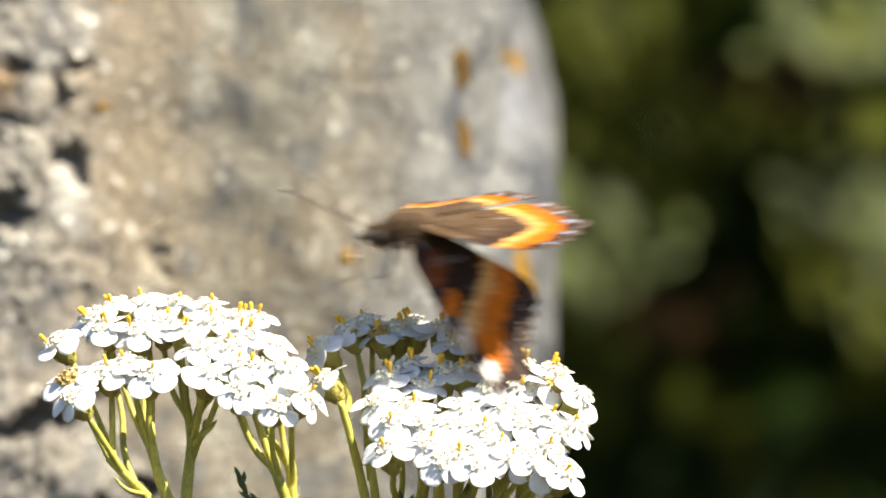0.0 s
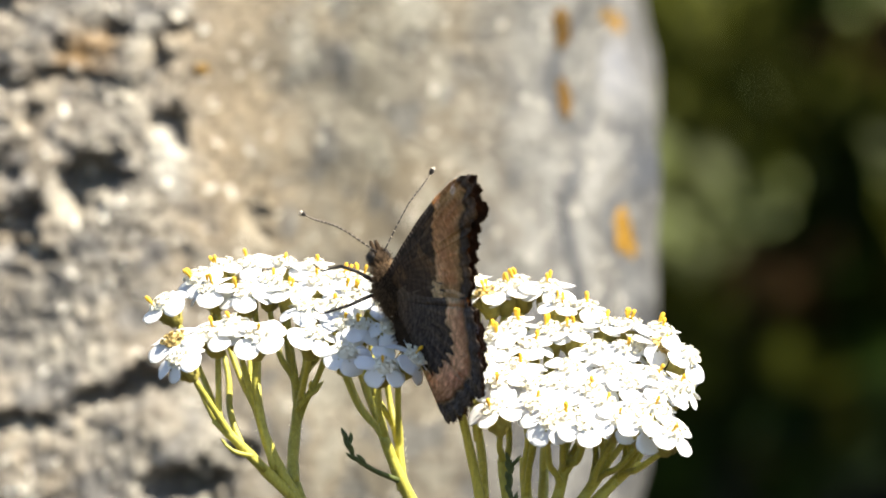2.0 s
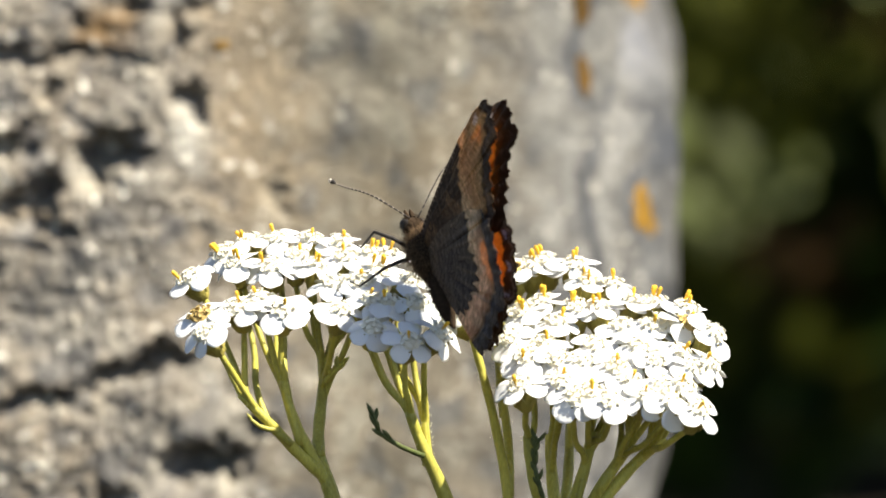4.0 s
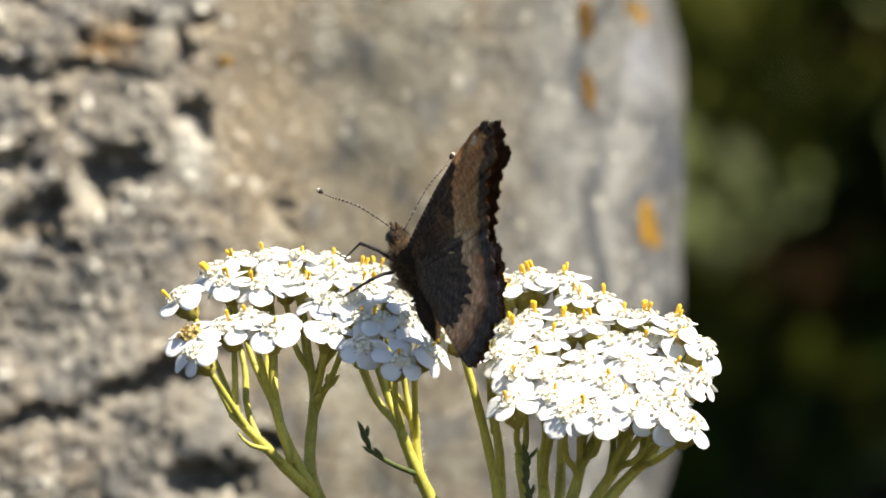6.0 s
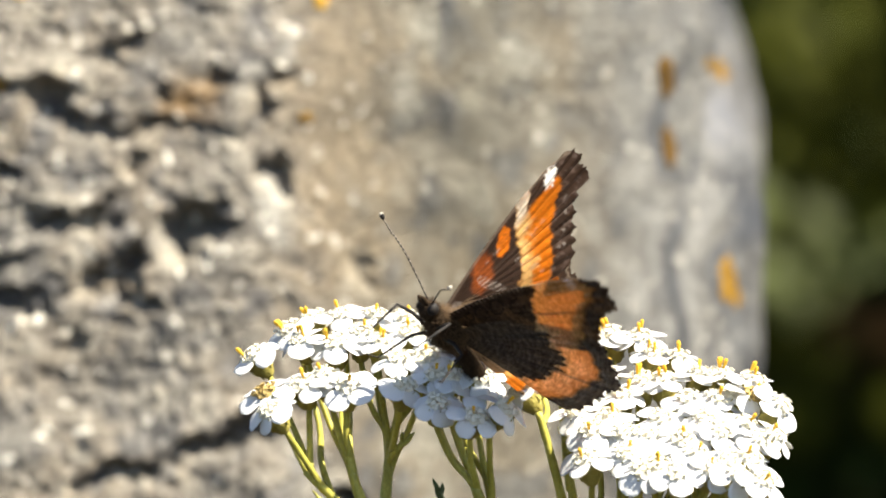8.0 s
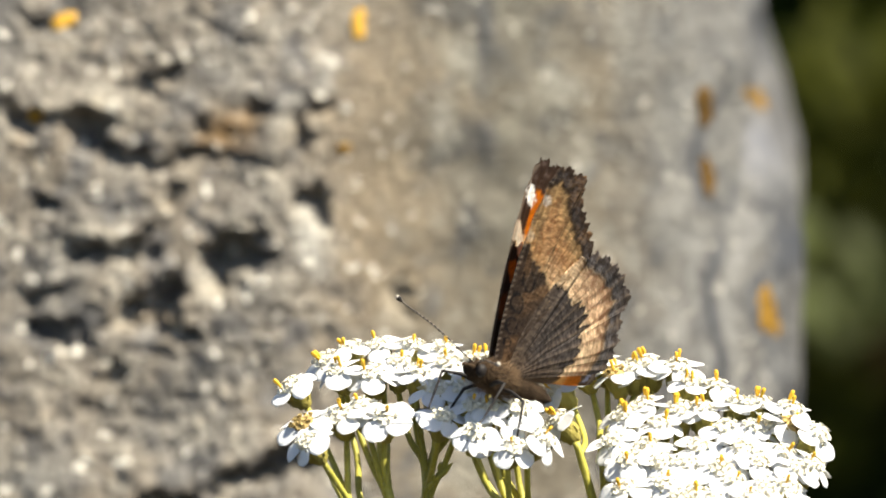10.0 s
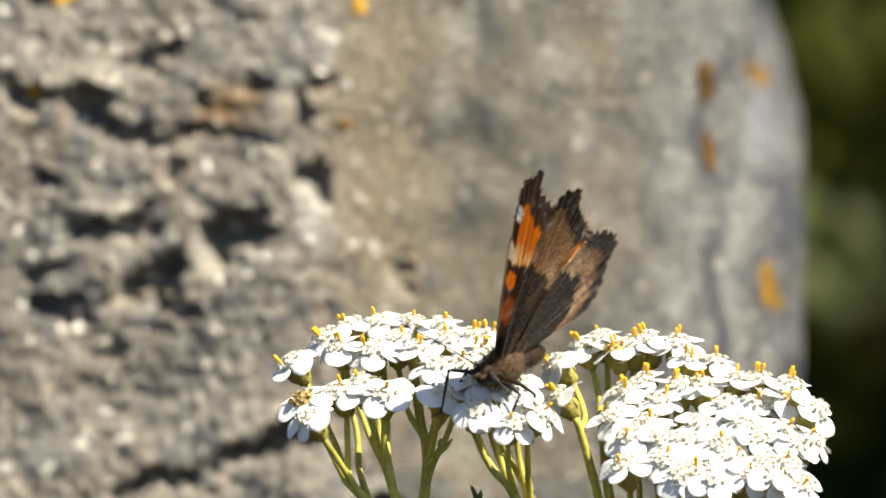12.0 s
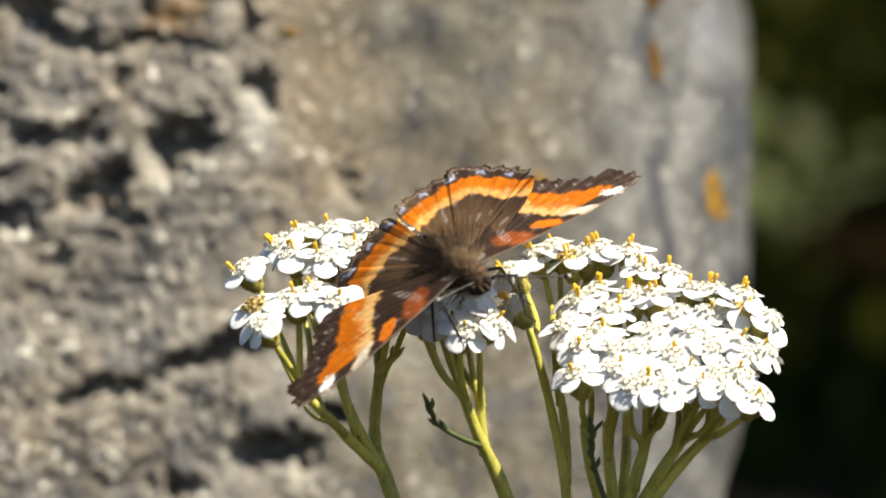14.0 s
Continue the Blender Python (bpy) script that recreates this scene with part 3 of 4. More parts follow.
def disc_mesh(kind, material=DISC):
    """A dome of small cream florets with star-shaped mouths."""
    r = random.Random(300 + kind)
    bm = bmesh.new()
    lathe(bm, [(0.75, -0.5), (1.0, -0.05), (0.9, 0.2), (0.5, 0.42), (0.1, 0.5)], 12)
    for i in range(15):
        a, d = i * 2.4, 0.95 * math.sqrt((i + 0.4) / 15)
        z = 0.5 - 0.42 * d * d
        m = Matrix.Translation((d * math.cos(a), d * math.sin(a), z)) @ Vector((d * math.cos(a) * 0.8, d * math.sin(a) * 0.8, 1)).to_track_quat("Z", "Y").to_matrix().to_4x4()
        s = r.uniform(0.19, 0.27)
        h = r.uniform(0.25, 0.55)
        lathe(bm, [(s * 0.55, -0.1), (s * 0.7, h * 0.5), (s * 1.15, h), (s * 0.5, h * 0.86)], 5, m)
    me = bpy.data.meshes.new("disc")
    bm.to_mesh(me)
    bm.free()
    me.materials.append(material)
    return me


def involucre_mesh(kind):
    """The green egg under a head, covered with overlapping bracts."""
    bm = bmesh.new()
    lathe(bm, [(0.30, -2.3), (0.62, -1.9), (0.92, -1.2), (1.0, -0.55), (0.92, 0.0), (0.7, 0.1)], 10)
    for ring, (h, rad, size) in enumerate(((-1.95, 0.62, 0.8), (-1.35, 0.93, 0.95), (-0.7, 1.03, 0.95))):
        for k in range(7):
            a = 2 * math.pi * (k + 0.5 * (ring % 2) + 0.1 * kind) / 7
            out, tang = Vector((math.cos(a), math.sin(a), 0)), Vector((-math.sin(a), math.cos(a), 0))
            c = out * rad + Vector((0, 0, h))
            ids = [bm.verts.new(c + tang * (0.36 * size * q) + Vector((0, 0, size * w)) + out * o)
                   for q, w, o in ((-0.8, -0.1, 0.0), (0.8, -0.1, 0.0), (0.9, 0.45, 0.07), (0, 0.95, 0.08), (-0.9, 0.45, 0.07))]
            mid = bm.verts.new(c + Vector((0, 0, size * 0.4)) + out * 0.14)
            for p in range(5):
                bm.faces.new((ids[p], ids[(p + 1) % 5], mid))
    me = bpy.data.meshes.new("flower_head")
    bm.to_mesh(me)
    bm.free()
    me.materials.append(BRACT)
    return me


def stamen_mesh():
    bm = bmesh.new()
    lathe(bm, [(0.13, 0), (0.15, 0.55), (0.19, 0.75), (0.2, 1.05), (0.10, 1.2)], 6)
    me = bpy.data.meshes.new("stamen")
    bm.to_mesh(me)
    bm.free()
    me.materials.append(POLLEN)
    return me


PETALS = [petal_mesh(k) for k in range(7)]
DISCS = [disc_mesh(k) for k in range(3)]
SPENT_DISCS = [disc_mesh(k, SPENT) for k in range(3, 5)]
CUPS = [involucre_mesh(k) for k in range(2)]
STAMEN = stamen_mesh()


def flower_head(plant, at, axis, r, petals=5, stamens=1, size=1.0, spent=False):
    """One small head of the umbel at a place in the plant's space, looking along axis."""
    cup_size = 1.32
    m = Matrix.Translation(at) @ Vector(axis).normalized().to_track_quat("Z", "Y").to_matrix().to_4x4() @ pose(0, 0, 0, 0, 0, r.uniform(0, 360))
    cup = child("flower_head", r.choice(CUPS), plant, "", m @ Matrix.Scale(cup_size * MM * size, 4))
    k = 1 / cup_size
    child("disc", r.choice(SPENT_DISCS if spent else DISCS), cup, "", Matrix.Translation((0, 0, 0.16 * k)) @ Matrix.Scale(1.22 * k, 4))
    turn = 360 / petals
    for i in range(petals):
        droop = r.uniform(-4, 34)
        long = r.uniform(2.15, 2.65)
        child("petal", r.choice(PETALS), cup, "", pose(0, 0, 0.1 * k, 0, 0, i * turn + r.uniform(-11, 11)) @ pose(0, 0.85 * k, 0.15 * k, -droop, r.uniform(-14, 14), 0)
              @ Matrix.Diagonal((long * r.uniform(0.98, 1.18) * k, long * k, long * k, 1)))
    for i in range(stamens):
        a, d = r.uniform(0, 6.28), r.uniform(0.1, 0.6)
        child("stamen", STAMEN, cup, "", pose(d * math.cos(a), d * math.sin(a), 0.55, r.uniform(-14, 14), r.uniform(-14, 14), 0) @ Matrix.Scale(r.uniform(0.75, 1.0), 4))
    return cup


def hairs_on(paths, radius, count, r, length=0.32):
    """Short pale hairs that stand off the stalks."""
    verts, faces = [], []
    for path in paths:
        for i in range(count):
            k = r.randrange(len(path) - 1)
            p = path[k].lerp(path[k + 1], r.random())
            d = (path[k + 1] - path[k]).normalized()
            side = d.orthogonal().normalized()
            a = r.uniform(0, 6.28)
            out = side * math.cos(a) + d.cross(side) * math.sin(a)
            foot = p + out * radius * 0.9 * MM
            tip = foot + (out * r.uniform(0.5, 1) + d * r.uniform(-0.3, 0.7)) * length * MM * r.uniform(0.5, 1.2)
            o = len(verts)
            verts += [foot + d * 0.03 * MM, foot - d * 0.03 * MM, foot + out.cross(d) * 0.035 * MM, tip]
            faces += [(o, o + 1, o + 3), (o + 1, o + 2, o + 3), (o + 2, o, o + 3)]
    return verts, faces


def stalk(name, plant, points, r0, r1, label="", n=5, sides=8, kept=None):
    path = smooth_path(points, n)
    v, f = tube_data(path, [(r0 + (r1 - r0) * i / (len(path) - 1)) * MM * (1 + 0.05 * math.sin(i * 1.7 + r0 * 30)) for i in range(len(path))], sides)
    if kept is not None:
        kept.append(path)
    return child(name, mesh_of(name, v, f, STEM), plant, label)


def yarrow(base, heads, mid_v, depth_per, centre, trunk, label, seed, lean=0.0):
    """A yarrow: a stem from the ground, branches, and a stalk from the nearest branch's end to each head.
    heads: millimetres right and up; those that stand lower stand nearer. trunk: name, points, radii, and where along u its heads stand."""
    plant = tagged(new("yarrow"), label, "flower", group="white yarrows before the boulder")
    plant.location = base
    r = random.Random(seed)
    thick, thin, ends = [], [], []
    for name, pts, r0, r1, *aim in trunk:
        stalk(name, plant, [p - base for p in pts], r0 * 0.92, r1 * 0.85, kept=thick)
        if aim:
            ends.append((pts[-1] - base, (pts[-1] - pts[-2]).normalized(), aim[0]))
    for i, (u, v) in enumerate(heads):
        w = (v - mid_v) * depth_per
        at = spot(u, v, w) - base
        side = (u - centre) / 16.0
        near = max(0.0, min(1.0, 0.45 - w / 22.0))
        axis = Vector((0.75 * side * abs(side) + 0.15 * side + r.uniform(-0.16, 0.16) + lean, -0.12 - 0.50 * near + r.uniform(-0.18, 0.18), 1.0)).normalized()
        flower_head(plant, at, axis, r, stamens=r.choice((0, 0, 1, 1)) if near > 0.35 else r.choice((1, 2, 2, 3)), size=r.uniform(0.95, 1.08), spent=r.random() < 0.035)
        foot, along_it, _ = min(ends, key=lambda q: (q[0] - at).length + abs(q[2] - u) * 0.0011)
        start = at - axis * 2.7 * MM
        slip = r.uniform(-5.0, -0.5) * MM
        join = foot + along_it * slip
        reach = (start - join).length
        sway_by = Vector((r.uniform(-0.4, 0.4), r.uniform(-0.4, 0.4), 0)) * MM
        stalk("pedicel", plant, [start, start.lerp(join, 0.42) - axis * 0.07 * reach + sway_by, start.lerp(join, 0.8) + along_it * 0.05 * reach, join, join - along_it * 3.5 * MM], 0.34, 0.46, n=4, sides=7, kept=thin)
    hv, hf = hairs_on(thick, 0.8, 130, r)
    tv, tf = hairs_on(thin, 0.42, 34, r, 0.26)
    hair = child("stem_hair", mesh_of("stem_hair", hv + tv, hf + [tuple(k + len(hv) for k in f) for f in tf], HAIR), plant, "short pale hairs on the stems")
    tagged(hair, kind="stuff")
    return plant


def leaf_sprig(plant, base, points, lobes, material, size, label, seed):
    """A small stalk with narrow, feathery leaflets."""
    r = random.Random(seed)
    path = smooth_path([p - base for p in points], 6)
    v, f = tube_data(path, [(0.34 - 0.16 * i / (len(path) - 1)) * MM for i in range(len(path))], 7)
    sprig = child("leaf", mesh_of("leaf", v, f, material), plant, label)
    for i in range(lobes):
        t = 0.35 + 0.65 * i / max(1, lobes - 1)
        k = min(len(path) - 2, int(t * (len(path) - 1)))
        p, d = path[k], (path[k + 1] - path[k]).normalized()
        sgn = 1 if i % 2 else -1
        out = (d * r.uniform(0.6, 1.2) + Vector((sgn * r.uniform(0.3, 0.9), r.uniform(-0.4, 0.4), r.uniform(-0.1, 0.5)))).normalized()
        ln = size * r.uniform(0.7, 1.2) * MM
        pts = [p, p + out * ln * 0.5 + d * ln * 0.1, p + out * ln * 0.8 + d * ln * 0.35]
        v, f = tube_data(smooth_path(pts, 4), [x * MM * size for x in (0.07, 0.13, 0.16, 0.17, 0.17, 0.15, 0.12, 0.07, 0.02)], 6)
        child("leaflet", mesh_of("leaflet", v, f, material), sprig)


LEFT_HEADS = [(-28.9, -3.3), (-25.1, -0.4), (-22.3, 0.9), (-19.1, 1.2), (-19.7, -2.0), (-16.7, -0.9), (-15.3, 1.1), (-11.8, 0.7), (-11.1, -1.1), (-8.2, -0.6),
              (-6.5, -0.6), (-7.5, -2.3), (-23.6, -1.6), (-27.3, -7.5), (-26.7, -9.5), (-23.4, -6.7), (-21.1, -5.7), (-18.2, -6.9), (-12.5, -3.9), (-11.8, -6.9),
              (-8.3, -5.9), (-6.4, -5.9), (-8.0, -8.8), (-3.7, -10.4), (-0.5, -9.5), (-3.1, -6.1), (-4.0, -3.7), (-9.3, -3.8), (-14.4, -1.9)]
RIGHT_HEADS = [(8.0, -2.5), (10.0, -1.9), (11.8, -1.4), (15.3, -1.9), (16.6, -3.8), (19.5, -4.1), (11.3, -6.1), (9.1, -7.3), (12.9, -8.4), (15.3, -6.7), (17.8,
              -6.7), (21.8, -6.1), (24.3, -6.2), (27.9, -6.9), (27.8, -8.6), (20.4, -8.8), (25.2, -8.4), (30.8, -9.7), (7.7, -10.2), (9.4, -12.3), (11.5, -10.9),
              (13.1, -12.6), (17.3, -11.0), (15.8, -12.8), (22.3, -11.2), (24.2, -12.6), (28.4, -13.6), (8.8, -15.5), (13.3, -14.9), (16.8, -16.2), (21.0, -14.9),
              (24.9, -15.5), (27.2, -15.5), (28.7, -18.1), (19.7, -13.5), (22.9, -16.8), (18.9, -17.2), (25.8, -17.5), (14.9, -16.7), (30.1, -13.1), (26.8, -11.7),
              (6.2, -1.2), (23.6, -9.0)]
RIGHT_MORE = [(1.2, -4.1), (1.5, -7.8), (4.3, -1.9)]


def make_yarrows():
    base = Vector((0.030, 0.002, 0.0))
    s = spot
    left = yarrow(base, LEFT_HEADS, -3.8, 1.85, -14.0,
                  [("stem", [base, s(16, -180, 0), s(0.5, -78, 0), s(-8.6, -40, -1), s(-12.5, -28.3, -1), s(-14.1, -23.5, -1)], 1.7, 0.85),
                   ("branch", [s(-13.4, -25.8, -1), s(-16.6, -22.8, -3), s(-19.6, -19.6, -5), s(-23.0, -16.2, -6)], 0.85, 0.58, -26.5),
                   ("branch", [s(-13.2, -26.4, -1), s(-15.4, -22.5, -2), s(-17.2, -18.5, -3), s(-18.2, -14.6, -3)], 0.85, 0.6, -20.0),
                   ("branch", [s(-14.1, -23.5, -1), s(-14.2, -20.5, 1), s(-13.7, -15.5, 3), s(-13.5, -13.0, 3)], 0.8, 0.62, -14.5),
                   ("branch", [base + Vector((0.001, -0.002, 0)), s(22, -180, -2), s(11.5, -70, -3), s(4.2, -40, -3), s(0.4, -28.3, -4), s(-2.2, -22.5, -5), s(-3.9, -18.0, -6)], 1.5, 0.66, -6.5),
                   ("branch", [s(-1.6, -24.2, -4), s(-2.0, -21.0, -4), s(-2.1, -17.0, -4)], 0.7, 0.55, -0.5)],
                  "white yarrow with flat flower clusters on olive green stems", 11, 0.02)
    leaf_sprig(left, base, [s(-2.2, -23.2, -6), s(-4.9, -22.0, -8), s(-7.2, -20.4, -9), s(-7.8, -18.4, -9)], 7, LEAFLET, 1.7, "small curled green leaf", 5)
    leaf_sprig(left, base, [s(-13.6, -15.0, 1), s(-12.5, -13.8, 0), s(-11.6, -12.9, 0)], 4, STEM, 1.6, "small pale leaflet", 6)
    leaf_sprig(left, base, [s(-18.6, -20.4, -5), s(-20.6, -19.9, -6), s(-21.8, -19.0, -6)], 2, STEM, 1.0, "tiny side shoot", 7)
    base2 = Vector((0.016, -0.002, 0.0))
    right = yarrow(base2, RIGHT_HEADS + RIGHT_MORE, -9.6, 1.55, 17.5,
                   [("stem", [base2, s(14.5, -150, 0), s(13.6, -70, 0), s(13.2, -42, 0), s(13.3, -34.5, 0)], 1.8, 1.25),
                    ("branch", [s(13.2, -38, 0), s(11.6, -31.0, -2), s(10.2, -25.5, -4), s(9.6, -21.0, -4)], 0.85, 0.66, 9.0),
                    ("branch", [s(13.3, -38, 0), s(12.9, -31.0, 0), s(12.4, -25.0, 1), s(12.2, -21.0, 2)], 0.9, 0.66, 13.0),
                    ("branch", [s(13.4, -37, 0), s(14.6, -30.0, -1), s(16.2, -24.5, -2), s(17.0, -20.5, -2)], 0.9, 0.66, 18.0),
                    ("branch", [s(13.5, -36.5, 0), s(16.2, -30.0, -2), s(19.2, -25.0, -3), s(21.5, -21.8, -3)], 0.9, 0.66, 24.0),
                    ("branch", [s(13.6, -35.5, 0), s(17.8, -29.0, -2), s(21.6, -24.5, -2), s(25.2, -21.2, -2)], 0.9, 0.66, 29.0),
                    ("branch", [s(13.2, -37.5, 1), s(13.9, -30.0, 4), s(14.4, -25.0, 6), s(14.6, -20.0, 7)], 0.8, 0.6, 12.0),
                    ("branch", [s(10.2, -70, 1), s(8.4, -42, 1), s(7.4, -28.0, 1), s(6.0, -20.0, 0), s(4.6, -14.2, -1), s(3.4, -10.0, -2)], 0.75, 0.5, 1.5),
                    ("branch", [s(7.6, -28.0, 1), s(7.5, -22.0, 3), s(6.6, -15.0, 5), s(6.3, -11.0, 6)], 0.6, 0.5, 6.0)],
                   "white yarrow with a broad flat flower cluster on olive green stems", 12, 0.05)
    leaf_sprig(right, base2, [s(12.0, -30.0, -5), s(10.9, -26.5, -6), s(10.3, -23.5, -6), s(10.6, -21.0, -6)], 9, LEAFLET, 1.5, "narrow feathery grey-green leaf", 8)
    return left, right


LEFT_YARROW, RIGHT_YARROW = make_yarrows()
SWAY = [(0.0, -0.321), (0.5, -0.336), (1.0, -0.291), (1.5, -0.293), (2.0, -0.211), (2.5, -0.175), (5.0, 0.000), (5.5, -0.237), (6.0, -0.377), (6.5, -0.370),
        (7.0, -0.450), (7.5, -0.477), (8.0, -0.494), (8.5, -0.509), (9.0, -0.507), (11.5, -0.575), (12.0, -0.555), (12.5, -0.536), (13.0, -0.546), (13.5, -0.556), (14.0, -0.395)]
make_lichens()
# ---------------------------------------------------------------- butterfly
FORE = [(0, 0.8), (4, 3.9), (9, 7.2), (14, 9.9), (18, 11.5), (20.4, 12.0), (21.6, 11.3), (21.9, 9.6), (22.0, 7.9), (20.8, 6.6), (19.9, 5.0), (19.3, 3.2), (18.9, 1.7),
        (18.5, 0.2), (17.6, -1.4), (15.7, -2.2), (11, -2.1), (5, -1.6), (0, -0.8)]
HIND = [(0, 0.8), (5, 1.3), (10.8, 0.3), (14.7, -1.4), (16.5, -3.3), (17.1, -5.2), (16.9, -7.2), (16.3, -9.2), (15.4, -11.2), (13.8, -12.9), (12.0, -13.4), (10.0, -14.3),
        (8.2, -14.9), (6.4, -15.1), (5.0, -14.7), (3.8, -12.3), (2.4, -8.1), (1.1, -4.1), (0, -0.8)]
OUTER = {"fore": (5, 14), "hind": (3, 14)}
TAILS = {"fore": (8,), "hind": (9,)}


def along(poly, n):
    """n points at even steps along a smooth curve through poly, with the share of the outer margin."""
    p = [Vector((x, y, 0)) for x, y in poly]
    path = smooth_path(p, 12)
    pts = np.array([(q.x, q.y) for q in path])
    d = np.concatenate([[0], np.cumsum(np.hypot(*np.diff(pts, axis=0).T))])
    s = np.linspace(0, d[-1], n)
    idx = np.interp(s, d, np.arange(len(d)) / 12.0)
    return np.stack([np.interp(s, d, pts[:, 0]), np.interp(s, d, pts[:, 1])], 1), idx


def wavy(x, y, f):
    return (np.sin(x * f + 1.3 * np.sin(y * f * 0.7)) + np.sin(y * f * 1.31 + 0.9 * np.sin(x * f * 0.9)) + 0.6 * np.sin((x + y) * f * 2.3)) / 2.6


def step(a, lo, hi):
    t = np.clip((a - lo) / (hi - lo), 0, 1)
    return t * t * (3 - 2 * t)


def lay(col, mask, tint):
    return col * (1 - mask[:, None]) + np.array(tint) * mask[:, None]


def ellipse(x, y, cx, cy, a, b, deg):
    c, s = math.cos(radians(deg)), math.sin(radians(deg))
    dx, dy = x - cx, y - cy
    return np.sqrt(((dx * c + dy * s) / a) ** 2 + ((dy * c - dx * s) / b) ** 2)


def pigments(which, upper, x, y, margin, costa, vein):
    """Colours of the wing's scales at x, y millimetres, and where they are thin; margin and costa: distances from the outer and the front edge."""
    w = wavy(x, y, 1.9) * 0.35 + wavy(x, y, 4.3) * 0.2
    fine = wavy(x, y, 7.5)
    reach = np.hypot(x, y)
    turn = np.arctan2(y, x)
    n = len(x)
    rnd = np.random.RandomState(9).rand(n)
    if upper:
        col = np.tile(np.array((0.034, 0.019, 0.012)), (n, 1))
        if which == "fore":
            inner = 8.3 - 0.24 * np.clip(costa, 0, 9)
            band = step(margin + w, 2.5, 3.0) * (1 - step(margin + w * 0.8, inner - 0.3, inner + 0.3))
            band = band * (1 - (1 - step(costa + 0.4 * w, 1.6, 2.2)) * (1 - step(margin, 6.6, 6.9)))
            col = lay(col, band, (0.70, 0.185, 0.006))
            cream = band * step(margin + w * 1.4 + 0.3 * fine, inner - 1.9, inner - 0.6)
            col = lay(col, cream, (0.92, 0.60, 0.22))
            col = lay(col, band * (1 - step(costa, 1.4, 2.8)) * step(margin, 6.2, 6.8), (0.92, 0.85, 0.68))
            col = lay(col, 1 - step(ellipse(x, y, 17.3, 10.1, 1.35, 0.8, 60) + 0.3 * fine, 0.85, 1.1), (0.90, 0.88, 0.82))
            col = lay(col, 1 - step(ellipse(x, y, 9.6, 5.3, 0.95, 1.9, -24) + 0.5 * w, 0.85, 1.1), (0.62, 0.155, 0.006))
            col = lay(col, (1 - step(ellipse(x, y, 6.0, 2.9, 1.6, 2.4, -22) + 0.5 * w, 0.65, 1.25)) * 0.8, (0.30, 0.070, 0.012))
            col = lay(col, step(wavy(x, y, 3.1) + 0.6 * fine, 0.25, 0.8) * (margin < 2.8) * 0.4, (0.17, 0.12, 0.10))
            col = lay(col, (1 - step(costa, 0.25, 0.5)) * 0.5, (0.26, 0.20, 0.15))
            thin = band * 0.36
        else:
            inner = 5.5
            band = step(margin + w, 1.9, 2.3) * (1 - step(margin + w, inner - 0.3, inner + 0.3))
            col = lay(col, (1 - step(x, 5.0, 13.0)) * 0.75, (0.115, 0.066, 0.030))
            col = lay(col, band, (0.70, 0.185, 0.006))
            col = lay(col, band * step(margin + w + 0.3 * fine, inner - 1.9, inner - 0.6), (0.88, 0.50, 0.15))
            blue = (1 - step(np.abs(margin - 1.2 + 0.2 * fine), 0.18, 0.38)) * step(np.sin(turn * 30), 0.35, 0.75)
            col = lay(col, blue * 0.85, (0.36, 0.38, 0.50))
            col = lay(col, (1 - step(np.abs(margin - 0.5 + 0.15 * fine), 0.06, 0.2)) * 0.55, (0.34, 0.27, 0.20))
            thin = band * 0.36
        worn = vein * (wavy(x, y, 1.1) > 0.45) * (rnd > 0.35) * (margin > 1.0)
        col = lay(col, worn * 0.45, (0.55, 0.48, 0.42))
        return col, thin + 0.06
    # underside: dark and marbled, with a sandy band and jagged black lines
    jag = wavy(x, y, 1.5) * 0.5 + np.abs((turn * 9.0) % 1.0 - 0.5) * 0.9
    arcs = np.sin(reach * 8.0 + 4.5 * wavy(x, y, 0.9) + 3.0 * wavy(x, y, 2.7) + 1.5 * fine)
    black = (0.007, 0.006, 0.006)
    if which == "fore":
        inner = 7.8 - 0.12 * np.clip(costa, 0, 9)
        col = np.tile(np.array((0.034, 0.022, 0.015)), (n, 1))
        col = lay(col, 0.75 * step(wavy(x, y, 0.75) + 0.3 * w, 0.0, 0.8) * (costa > 1.2), (0.13, 0.072, 0.033))
        band = step(margin + 0.9 * w, 1.3, 1.9) * (1 - step(margin + 1.3 * w, inner - 0.25, inner + 0.25))
        near = step(margin + w, 4.2, 6.2) * step(costa, 2.5, 7.0)
        col = lay(col, band, (0.58, 0.37, 0.170))
        col = lay(col, band * near, (0.76, 0.56, 0.32))
        col = lay(col, band * 0.55 * step(arcs + 0.5 * wavy(x, y, 5.0), 0.1, 0.9), (0.085, 0.047, 0.020))
        col = lay(col, band * 0.45 * step(-arcs + 0.5 * wavy(x, y, 4.1), 0.3, 1.0) * (1 - near), (0.36, 0.235, 0.11))
        col = lay(col, (1 - step(np.abs(margin - 1.6 + 1.2 * w), 0.10, 0.30)) * 0.9, black)
        col = lay(col, (1 - step(np.abs(margin - 0.9 + 0.5 * fine + w), 0.1, 0.4)) * 0.35, (0.105, 0.100, 0.105))
        for cx, cy, ra, rb, tilt in ((4.6, 2.4, 0.75, 1.15, -15), (6.9, 3.9, 0.8, 1.3, -20), (9.6, 4.6, 0.8, 1.5, -20), (3.0, 1.2, 0.5, 0.7, 0)):
            col = lay(col, (1 - step(np.abs(ellipse(x, y, cx, cy, ra, rb, tilt) + 0.5 * w - 1), 0.10, 0.26)) * (wavy(x, y, 2.2) > -0.55), black)
